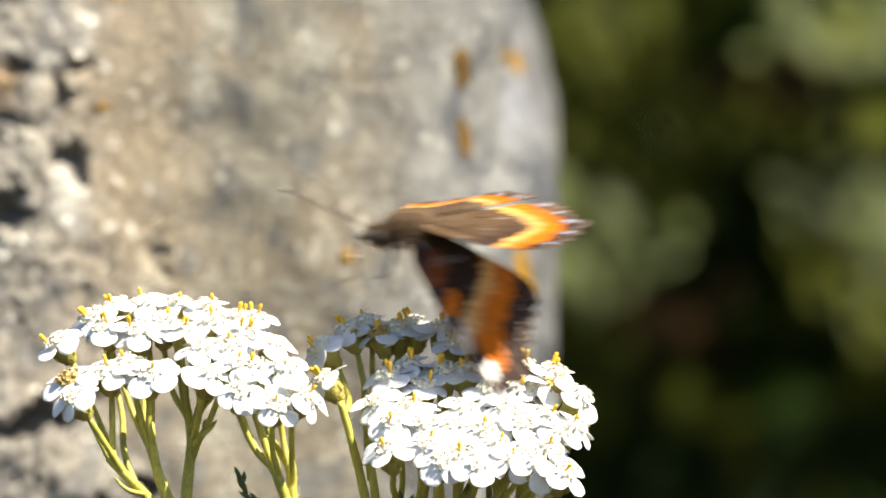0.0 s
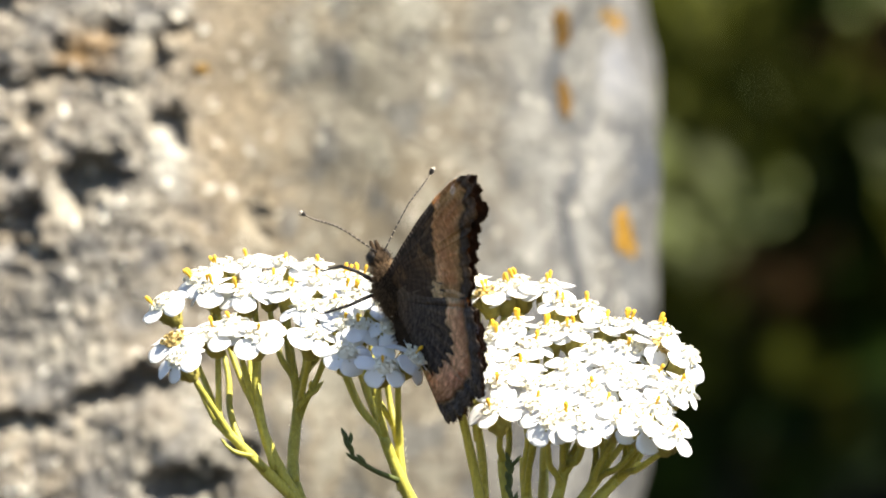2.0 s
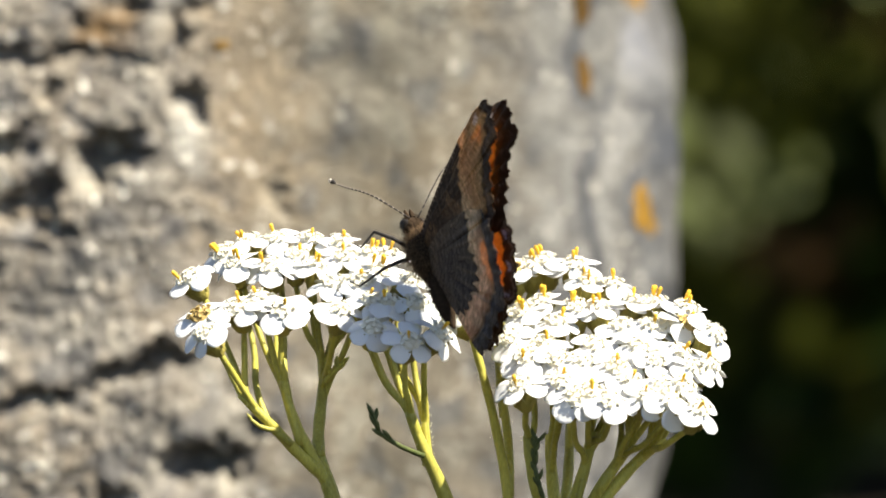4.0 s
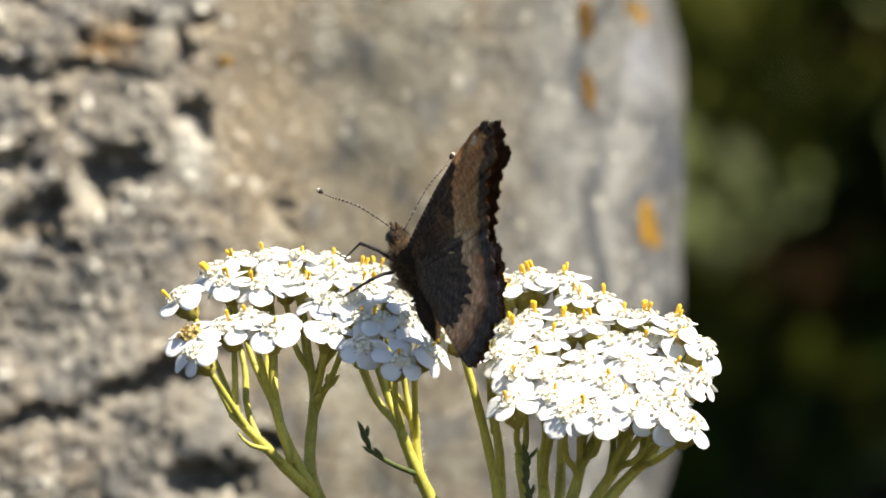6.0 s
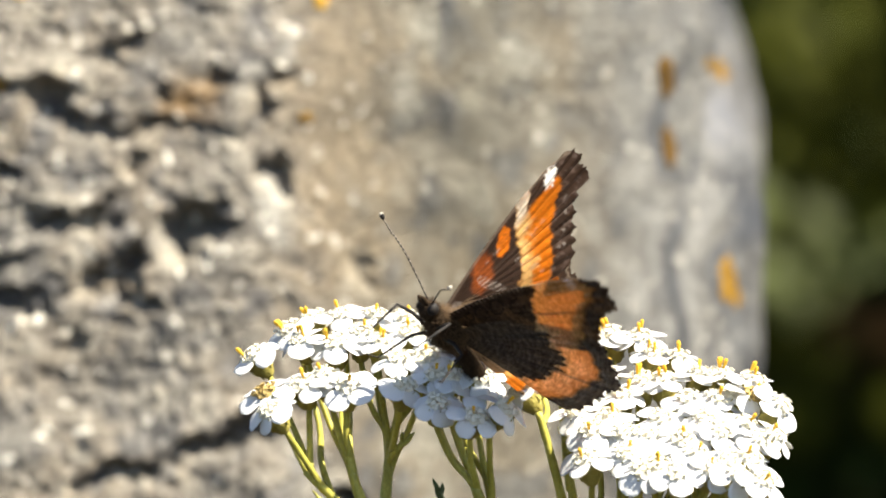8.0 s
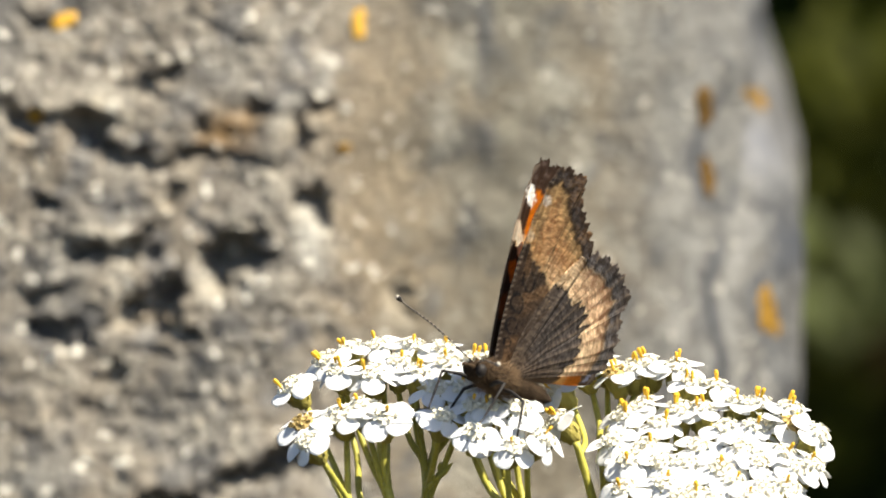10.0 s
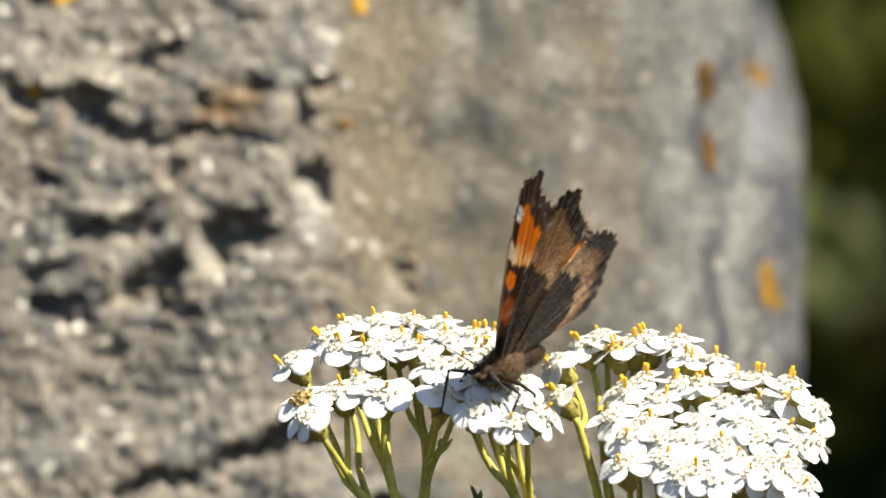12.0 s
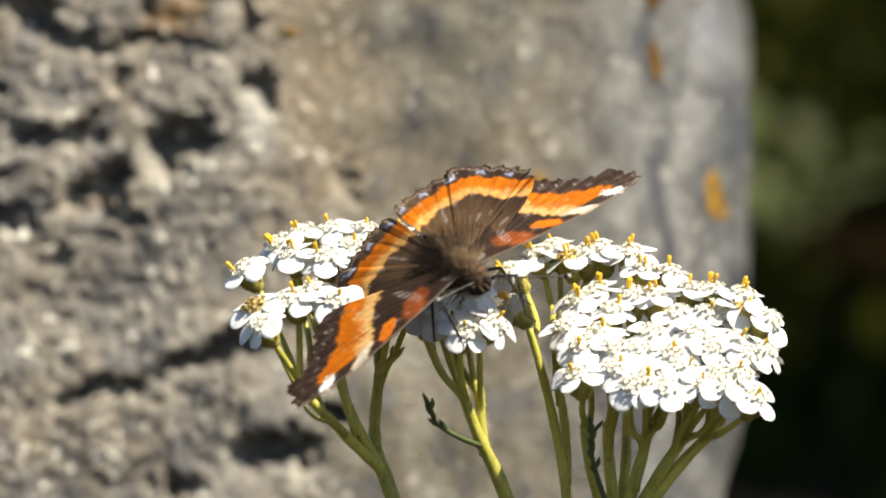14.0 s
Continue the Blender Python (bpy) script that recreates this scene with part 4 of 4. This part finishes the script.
        col = lay(col, 1 - step(ellipse(x, y, 17.4, 10.4, 0.8, 0.6, 60), 0.8, 1.1), (0.74, 0.68, 0.58))
        col = lay(col, (1 - step(ellipse(x, y, 13.2, 8.9, 0.6, 0.8, 0), 0.8, 1.1)) * 0.8, (0.60, 0.48, 0.32))
        dashes = (1 - step(costa, 0.3, 0.6)) * step(np.sin(reach * 9.0), -0.1, 0.5)
        col = lay(col, dashes * 0.6, (0.25, 0.19, 0.14))
    else:
        inner = 6.1
        col = np.tile(np.array((0.062, 0.051, 0.046)), (n, 1))
        col = lay(col, 0.5 * step(arcs + 0.6 * wavy(x, y, 4.4), 0.0, 0.9), (0.014, 0.011, 0.010))
        col = lay(col, 0.5 * step(wavy(x, y, 0.7) + 0.3 * fine, 0.25, 0.9), (0.085, 0.062, 0.046))
        col = lay(col, step(y + 0.5 * w, -2.2, 0.2) * 0.45, (0.10, 0.070, 0.045))
        band = step(margin + 0.5 * w, 1.7, 2.2) * (1 - step(margin + 1.5 * jag, inner - 0.12, inner + 0.12))
        col = lay(col, band, (0.84, 0.64, 0.40))
        col = lay(col, band * (1 - step(margin + w, 2.6, 4.0)) * 0.6, (0.20, 0.125, 0.070))
        col = lay(col, band * 0.5 * step(arcs + 0.5 * wavy(x, y, 5.0), 0.2, 0.9), (0.15, 0.092, 0.052))
        col = lay(col, 1 - step(np.abs(margin + 1.5 * jag - inner - 0.1), 0.06, 0.22), black)
        for cut in (9.0, 10.6):
            col = lay(col, (1 - step(np.abs(margin + 1.7 * jag - cut), 0.06, 0.20)) * (wavy(x, y, 0.9) > 0.05), black)
        col = lay(col, (1 - step(np.abs(margin - 2.1 + 0.8 * w), 0.08, 0.26)) * 0.8, black)
        col = lay(col, (1 - step(np.abs(margin - 1.2 + 0.4 * fine), 0.1, 0.45)) * 0.45, (0.115, 0.115, 0.125))
        col = lay(col, (1 - step(x, 1.0, 4.5)) * 0.4, (0.13, 0.085, 0.05))
    col = lay(col, vein * 0.30 * (rnd > 0.2) * step(reach, 5.0, 11.0) * (1 if which == "hind" else 0.6), (0.26, 0.19, 0.13))
    return col, band * 0.30 + 0.02


def wing(name, parent, which, hand, label):
    """A thin wing in two skins; hand 1: right, -1: left. It lies in the plane of x and y, with its hinge at the origin."""
    poly = FORE if which == "fore" else HIND
    ns, nr = 280, 120
    edge, idx = along(poly, ns)
    o0, o1 = OUTER[which]
    is_outer = (idx >= o0) & (idx <= o1)
    # scalloped margin
    d = np.gradient(edge, axis=0)
    nrm = np.stack([-d[:, 1], d[:, 0]], 1) / (np.hypot(d[:, 0], d[:, 1])[:, None] + 1e-9)
    fade = np.clip(np.minimum(idx - o0, o1 - idx) / 0.6, 0, 1) * is_outer
    saw = (1 - 2 * np.abs((idx % 1.0) - 0.5)) * 1.0 - 0.5 + 0.22 * np.sin(idx * 17.0) + 0.16 * np.sin(idx * 41.0)
    edge = edge + nrm * (saw * fade)[:, None] * 0.7
    for k in TAILS[which]:
        edge = edge + nrm * (np.exp(-((idx - k) / 0.28) ** 2))[:, None]
    root = np.array((0.0, 0.0))
    rr = (np.arange(nr) / (nr - 1)) ** 0.85
    grid = root + (edge[None] - root) * rr[:, None, None]
    x, y = grid[..., 0].ravel(), grid[..., 1].ravel()
    o2 = o0 + 1.4 if which == "hind" else o0
    om = edge[(idx >= o2) & (idx <= o1)]
    reach_out = np.linspace(0.3, 9, 30)[:, None]
    first, final = om[0] - om[14], om[-1] - om[-15]
    om = np.concatenate([om[0] + reach_out * first / np.hypot(*first), om, om[-1] + reach_out * final / np.hypot(*final)])
    cm = edge[idx <= o0]

    def dist(curve):
        out = np.full(len(x), 1e9)
        for i in range(0, len(curve)):
            out = np.minimum(out, np.hypot(x - curve[i, 0], y - curve[i, 1]))
        return out

    margin, costa = dist(om), dist(cm)
    # veins fan out from the root; the wing is slightly arched
    ang = np.arctan2(y, x)
    vein = np.zeros(len(x))
    for a in (np.linspace(-0.12, 0.5, 8) if which == "fore" else np.linspace(-1.2, 0.02, 9)):
        gap = np.abs(ang - a - 0.02 * np.sin(np.hypot(x, y) * 0.4)) * np.hypot(x, y)
        vein = np.maximum(vein, np.exp(-(gap / 0.22) ** 2))
    reach = np.hypot(x, y) / 24
    arch = 0.9 * reach * (1 - reach) + 0.22 * np.sin(ang * 9 + reach * 3) * reach
    ruffle = 0.16 * np.sin(np.tile(idx, nr) * 6.28) * (reach ** 3)
    r = np.random.RandomState(5)
    speck = 1 + 0.16 * (r.rand(len(x)) - 0.5)
    for_up, thin_up = pigments(which, True, x, y, margin, costa, vein)
    for_dn, thin_dn = pigments(which, False, x, y, margin, costa, vein)
    for_up, for_dn = for_up * speck[:, None] * (1 - 0.12 * vein)[:, None], for_dn * speck[:, None]
    zt, zb = arch + ruffle + 0.05 + 0.05 * vein, arch + ruffle - 0.05 - 0.07 * vein
    last = np.repeat(np.arange(nr) == nr - 1, ns)
    zt, zb = np.where(last, arch + ruffle + 0.01, zt), np.where(last, arch + ruffle - 0.01, zb)
    n = len(x)
    verts = np.concatenate([np.stack([x * hand, y, zt], 1), np.stack([x * hand, y, zb], 1)]) * MM
    i, j = np.meshgrid(np.arange(nr - 1), np.arange(ns - 1), indexing="ij")
    a = (i * ns + j).ravel()
    top = np.stack([a, a + 1, a + ns + 1, a + ns], 1)
    if hand > 0:
        top = top[:, ::-1]
    bottom = top[:, ::-1] + n
    e = (nr - 1) * ns + np.arange(ns - 1)
    rim = np.stack([e, e + 1, e + 1 + n, e + n], 1)
    faces = np.concatenate([top, bottom, rim])
    me = bpy.data.meshes.new(name)
    me.from_pydata(verts.tolist(), [], faces.tolist())
    me.materials.append(UPPER)
    me.materials.append(UNDER)
    me.polygons.foreach_set("material_index", [0] * len(top) + [1] * (len(bottom) + len(rim)))
    me.polygons.foreach_set("use_smooth", [True] * len(faces))
    at = me.color_attributes.new("pigment", "FLOAT_COLOR", "POINT")
    rgba = np.ones((2 * n, 4))
    rgba[:n, :3], rgba[n:, :3] = for_up, for_dn
    at.data.foreach_set("color", np.clip(rgba, 0, 1).ravel())
    th = me.attributes.new("thinness", "FLOAT", "POINT")
    th.data.foreach_set("value", np.concatenate([thin_up, thin_dn]))
    me.update()
    return child(name, me, parent, label)


def ovoid(name, parent, centre, half, material, label="", rings=0, lumps=0.05):
    bm = bmesh.new()
    bmesh.ops.create_uvsphere(bm, u_segments=20, v_segments=16, radius=1)
    for v in bm.verts:
        k = 1 + lumps * noise.noise(v.co * 4)
        if rings:
            k *= 1 - 0.05 * abs(math.sin(v.co.y * rings))
            k *= 1 - 0.35 * max(0, -v.co.y) ** 2
        v.co = Vector((v.co.x * half[0] * k, v.co.y * half[1], v.co.z * half[2] * k)) * MM + Vector(centre) * MM
    return part(name, bm, material, parent, label)


def fuzz(name, parent, centre, half, count, length, seed, label=""):
    """Fine hairs that stand on an egg-shaped body."""
    r = random.Random(seed)
    verts, faces = [], []
    for i in range(count):
        d = Vector((r.gauss(0, 1), r.gauss(0, 1), r.gauss(0, 1))).normalized()
        p = Vector((d.x * half[0], d.y * half[1], d.z * half[2])) + Vector(centre)
        out = (d + Vector((r.uniform(-0.4, 0.4), r.uniform(-0.9, 0.0), r.uniform(-0.4, 0.4)))).normalized()
        side = out.orthogonal().normalized()
        up = out.cross(side)
        ln = length * r.uniform(0.5, 1.2)
        o = len(verts)
        for k in range(3):
            a = 2.094 * k
            verts.append((p + (side * math.cos(a) + up * math.sin(a)) * 0.035) * MM)
        verts.append((p + out * ln - Vector((0, 0, ln * 0.1))) * MM)
        faces += [(o, o + 1, o + 3), (o + 1, o + 2, o + 3), (o + 2, o, o + 3)]
    return tagged(child(name, mesh_of(name, verts, faces, WING_HAIR if seed == 3 else FUR), parent, label), kind="stuff")


def wing_hair(parent, hand, count, reach, low, high, seed):
    """Long soft hairs that lie along the upper side near the root of a wing."""
    r = random.Random(seed)
    verts, faces = [], []
    for i in range(count):
        a = r.uniform(low, high) * 0.62
        d = r.uniform(0.4, reach) * r.uniform(0.5, 1)
        out = Vector((math.cos(a) * hand, math.sin(a), 0))
        p = out * d + Vector((0, 0, 0.9 * d / 24 * (1 - d / 24) + 0.16))
        ln = r.uniform(1.2, 2.6)
        turned = (out + Vector((r.uniform(-0.25, 0.25), r.uniform(-0.45, 0.1), r.uniform(0.02, 0.22)))).normalized()
        side = Vector((-turned.y, turned.x, 0)).normalized()
        o = len(verts)
        verts += [(p + side * 0.035) * MM, (p - side * 0.035) * MM, (p + Vector((0, 0, 0.05))) * MM, (p + turned * ln) * MM]
        faces += [(o, o + 1, o + 3), (o + 1, o + 2, o + 3), (o + 2, o, o + 3)]
    tagged(child("fur", mesh_of("fur", verts, faces, WING_HAIR), parent, "long brown hairs"), kind="stuff")


def make_butterfly():
    bf = tagged(new("butterfly"), "small dark brown butterfly with orange-banded scalloped wings on the yarrow", "butterfly")
    thorax = ovoid("thorax", bf, (0, 1.2, 0), (1.7, 3.2, 1.8), FUR, "furry brown thorax", lumps=0.12)
    fuzz("fur", thorax, (0, 1.2, 0), (1.6, 3.1, 1.7), 2200, 1.25, 3)
    abdomen = ovoid("abdomen", bf, (0, -5.0, -0.1), (1.05, 4.6, 1.1), FUR, "brown abdomen with faint rings", rings=9)
    fuzz("fur", abdomen, (0, -4.4, -0.1), (1.0, 4.0, 1.05), 900, 0.8, 4)
    head = ovoid("head", bf, (0, 5.0, -0.2), (1.25, 1.1, 1.2), FUR, lumps=0.1)
    fuzz("fur", head, (0, 5.2, 0.0), (1.1, 1.0, 1.0), 420, 0.75, 5)
    for s in (1, -1):
        ovoid("eye", head, (s * 0.95, 5.35, -0.1), (0.55, 0.7, 0.75), CHITIN, "dark round eye", lumps=0)
        ovoid("palp", head, (s * 0.35, 6.4, 0.0), (0.28, 0.95, 0.33), FUR)
    for s in (1, -1):
        tip = Vector((7.5, 12.9, 5.2)) if s > 0 else Vector((-8.3, 11.8, 0.2))
        root = Vector((s * 0.5, 5.6, 0.7))
        mid = root.lerp(tip, 0.5) + Vector((-s * 0.25, 0.35, 0.25))
        path = smooth_path([root * MM, mid * MM, root.lerp(tip, 0.85) * MM, tip * MM], 16)
        rad = []
        for i in range(len(path)):
            t = i / (len(path) - 1)
            rad.append((0.085 + 0.20 * float(step(np.array(t), 0.82, 0.93))) * MM)
        v, f = tube_data(path, rad, 7)
        horn = child("antenna", mesh_of("antenna", v, f, CHITIN), bf, "thin dark ringed antenna with a club")
        tip = path[-1]
        bm = bmesh.new()
        bmesh.ops.create_uvsphere(bm, u_segments=10, v_segments=8, radius=0.27 * MM, matrix=Matrix.Translation(tip))
        part("antenna_tip", bm, PALE_TIP, horn, "pale antenna tip")
        # pale rings along it
        bm = bmesh.new()
        for i in range(3, len(path) - 9, 2):
            dirn = (path[i + 1] - path[i - 1]).normalized()
            mm = Matrix.Translation(path[i]) @ dirn.to_track_quat("Z", "Y").to_matrix().to_4x4()
            lathe(bm, [(0.07 * MM, -0.06 * MM), (0.105 * MM, -0.05 * MM), (0.105 * MM, 0.05 * MM), (0.07 * MM, 0.06 * MM)], 6, mm)
        part("ring", bm, RING, horn, "pale rings")
    for s in (1, -1):
        for y0, knee, foot in ((3.0, (4.6, 5.2, 0.4), (4.0, 6.4, -5.6)), (1.4, (4.4, 0.8, -0.6), (5.6, 1.6, -6.4))):
            a = Vector((s * 1.0, y0, -1.2)) * MM
            k, f0 = Vector((s * knee[0], knee[1], knee[2] - 1.4)) * MM, Vector((s * foot[0], foot[1], foot[2])) * MM
            v, f = tube_data([a, a.lerp(k, 0.5) + Vector((0, 0, 0.3 * MM)), k, k.lerp(f0, 0.5), f0, f0 + Vector((s * 0.6, 1.2, -0.6)) * MM], [0.26 * MM, 0.24 * MM, 0.2 * MM, 0.15 * MM, 0.1 * MM, 0.08 * MM], 7)
            child("leg", mesh_of("leg", v, f, CHITIN), bf, "thin black leg")
    wings = {}
    for side, s in (("R", 1), ("L", -1)):
        wings["F" + side] = wing("forewing", bf, "fore", s, "brown forewing with orange band and white spot")
        wings["H" + side] = wing("hindwing", bf, "hind", s, "brown hindwing with orange band and blue dots")
        wing_hair(wings["H" + side], s, 420, 7.5, -2.4, -0.2, 31)
        wing_hair(wings["F" + side], s, 120, 3.6, -0.5, 0.4, 32)
    return bf, wings


BUTTERFLY, WINGS = make_butterfly()

FLIGHT = [  # seconds; millimetres right, up, back; heading, pitch, roll; right and left forewing raised, then swept back; right and left hindwing raised, then swept back
    (0.00, 10.5, 10, 4, 114, -7, -4, -22, -60, 46, 46, -8, -6, 14, 14),
    (0.03, 2.8, 9.7, 2, 104, -4, -4, -10, -46, 44, 44, -6, -6, 14, 14),
    (0.10, -24.8, 6, -12, 34, 48, 8, 22, 4, 26, 26, 20, 4, 14, 14),
    (0.20, -25.1, 6.5, -18, 12, 40, -5, 10, 32, 30, 30, 8.5, 30.5, 12, 12),
    (0.30, -9.6, -0.6, -10, -4, 60, -1, 26, 12, 24, 24, 24, 22, 16, 16),
    (0.40, -8.9, -0.2, -9, 0, 42.5, -0.9, 76, -5, 34, 34, 74.5, -6.5, 10, 10),
    (0.50, -1.8, -0.7, -6, 4, 44, -1, 28, 55, 23, 27, 41, 54, 20, 20),
    (0.60, -2.4, -0.3, -6, 14, 60, 5, 18, 84, 26, 26, 16.5, 82.5, 13.2, 13.2),
    (0.70, -3.1, -1.7, -6, 14.2, 64.8, 10.6, 85, 92, 20, 21.1, 85.9, 90, 8, 6.8),
    (0.80, -3.1, -1.7, -6, 14.2, 64.8, 10.6, 85, 92, 20, 21.1, 85.9, 90, 8, 6.8),
    (1.00, -3.1, -1.7, -6, 14.2, 64.8, 10.6, 85, 92, 20, 21.1, 85.9, 90, 8, 6.8),
    (1.50, -3.2, -2.7, -5.9, 35.1, 63.8, -2.2, 92.1, 86.5, 21.8, 21.8, 92.4, 86.8, 12.6, 12.6),
    (2.00, -3.7, -2.8, -6, 40.8, 60.8, -5.8, 94.8, 83.8, 22.6, 22.6, 95.1, 84.1, 11.6, 11.6),
    (2.50, -2.1, -1.7, -6.1, 0.4, 48.8, 11.9, 84.7, 94.9, 23.8, 21, 85.1, 89.2, 8, 3.1),
    (2.70, -2.7, -2.1, -6.1, 13.2, 33.9, 4.5, 89.5, 89.1, 25.7, 25.7, 89.8, 89.4, 1.7, 1.7),
    (5.00, -1.5, -0.5, -6.1, 30, 54.5, 1.4, 87.5, 87.6, 26.2, 25.1, 88.2, 82.8, 8, 11.7),
    (5.50, -2.5, -1.7, -6.1, 20.3, 49.1, 6.4, 88.3, 89.8, 27.5, 27.5, 88.6, 90.1, 6, 6),
    (6.00, -4.2, -0.9, -6.2, 27.5, 47.7, 4.5, 89.5, 88.4, 26.9, 26.9, 89.8, 88.7, 5.6, 5.6),
    (6.30, -5.5, -0.8, -6.1, 32.1, 43.2, 4.1, 90.1, 87.7, 26.1, 26.1, 90.4, 88, 4.9, 4.9),
    (6.50, -4.5, -1.5, -8.9, 56, 28.1, -0.4, 71, 55.4, 39.6, 39.6, 15.4, 53.9, 17, 17),
    (6.70, -3.6, -1.6, -8.9, 67.7, 43.8, -0.5, 21.5, 7.2, 27.8, 27.8, 13.8, 5.7, 13, 5),
    (7.00, -6.4, -1.2, -8.8, 66.6, 42.1, -2.9, 24.5, 16, 28.5, 28.5, 9.3, 14.5, 18, 6),
    (7.20, -6.3, -1.3, -8.9, 81.8, 44.5, -0.1, 89.1, 58.8, 25.7, 25.7, 87.6, 57.3, 9.9, 9.9),
    (7.30, -6.3, -1.3, -8.9, 81.8, 44.5, -0.1, 93, 74, 25.7, 25.7, 91.5, 72.5, 9.9, 9.9),
    (7.50, -6.6, -0.8, -8.9, 92.2, 34.4, -0.7, 27, -4.1, 31.1, 31.1, 22.8, -5.6, 30.1, 30.1),
    (7.80, -6.2, -1.7, -8.9, 114, 41.1, -4.2, 97, 28.5, 24.5, 24.5, 95.5, 27, 19.8, 19.8),
    (8.00, -9, -1.4, -9, 139.6, 44.5, -11.7, 96, 19.7, 22.3, 16.2, 92.3, 22.5, 8, -6.6),
    (8.10, -7.4, -2, -9, 114, 45.1, -2.3, 45, 12, 21.8, 21.8, 43.5, 10.5, 9.5, 9.5),
    (8.30, -8.3, -2.5, -5.9, 119, 39, -8.8, 97, 52.5, 20.4, 20.4, 95.5, 51, 5.7, 5.7),
    (8.50, -8.5, -2.3, -6, 118.5, 37.5, 4.4, 95, 82, 20.5, 20.5, 94.5, 79, 0.5, 0.5),
    (9.00, -7.7, -2.9, -5.9, 148.1, 18.4, -1.3, 96, 60.6, 18.1, 15, 95.9, 61.1, 4, -0.1),
    (9.20, -4.7, -2.8, -6, 151, 24.1, 0.1, 80.5, 18.7, 19.3, 19.3, 79, 17.2, 5.2, 5.2),
    (9.50, -7.7, -2.9, -5.9, 147.9, 18, -1.6, 92, 70, 18.1, 15.4, 91, 69, 8, 0.6),
    (11.30, -7.0, -3, -5.8, 139, 32, -14.5, 96.5, 80, 19.5, 18, 96, 81, 4, 3),
    (11.50, -7.0, -3, -5.8, 139, 32, -14.5, 96.5, 80, 19.5, 18, 96, 81, 4, 3),
    (12.00, -7.2, -4.0, -6, 153, -4, -14, 95, 75, 14.5, 16, 94, 73, 8, 6),
    (12.10, -6, -4.4, -5.8, 173.5, 3.6, -10.9, 83.6, 82, 7.2, 8.1, 83.4, 81.9, 8, 8),
    (12.50, -6, -4.4, -5.8, 173.5, 3.6, -10.9, 83.6, 82, 7.2, 8.1, 83.4, 81.9, 8, 8),
    (12.60, -6, -4.4, -5.8, 173.5, 3.6, -10.9, 83.6, 82, 7.2, 8.1, 83.4, 81.9, 8, 8),
    (12.70, -13.2, -7.9, -13, 208, -13.9, 9, 34.2, 75.7, 11.6, 11.6, 32.7, 74.2, 8, 8),
    (12.80, -8.4, -5.1, -13, 177.3, -26.3, 15, -14.1, 17.1, 23.7, 4.3, 7.2, 8.8, 7.9, 30.6),
    (13.00, -9.5, -3.6, -13, 195.7, -19.2, 18.8, -32.8, 3, 31.7, 34.6, -39.4, 12.8, 14.9, 16.6),
    (13.50, -8.6, -3.5, -13.5, 197.5, -12.8, 26.4, 8.5, -4.9, 28.5, 30.2, -0.9, 4.5, 23.9, 12.7),
    (14.00, -6.4, -3.1, -12.9, 206.3, -15.7, 21.8, -17, -3.7, 26.5, 39.4, -32.8, 1.9, 14.1, 22.8),
]


def wing_pose(key, raised, swept):
    s = 1 if key[1] == "R" else -1
    y, z = (2.2, 0.9) if key[0] == "F" else (-0.4, 0.4)
    return pose(s * 0.42 * MM, y * MM, z * MM) @ pose(0, 0, 0, 0, -s * raised, 0) @ pose(0, 0, 0, 0, 0, -s * swept)


def motions():
    for plant in (LEFT_YARROW, RIGHT_YARROW):
        walk(plant, [(t, pose(*plant.location, 0, a, 0)) for t, a in SWAY])
    walk(BUTTERFLY, [(r[0], Matrix.Translation(spot(r[1], r[2], r[3])) @ pose(0, 0, 0, 0, 0, r[4]) @ pose(0, 0, 0, r[5], 0, 0) @ pose(0, 0, 0, 0, r[6], 0)) for r in FLIGHT])
    for key, ob in WINGS.items():
        k = (7 if key[0] == "F" else 11) + (0 if key[1] == "R" else 1)
        walk(ob, [(r[0], wing_pose(key, r[k], r[k + 2])) for r in FLIGHT])


motions()
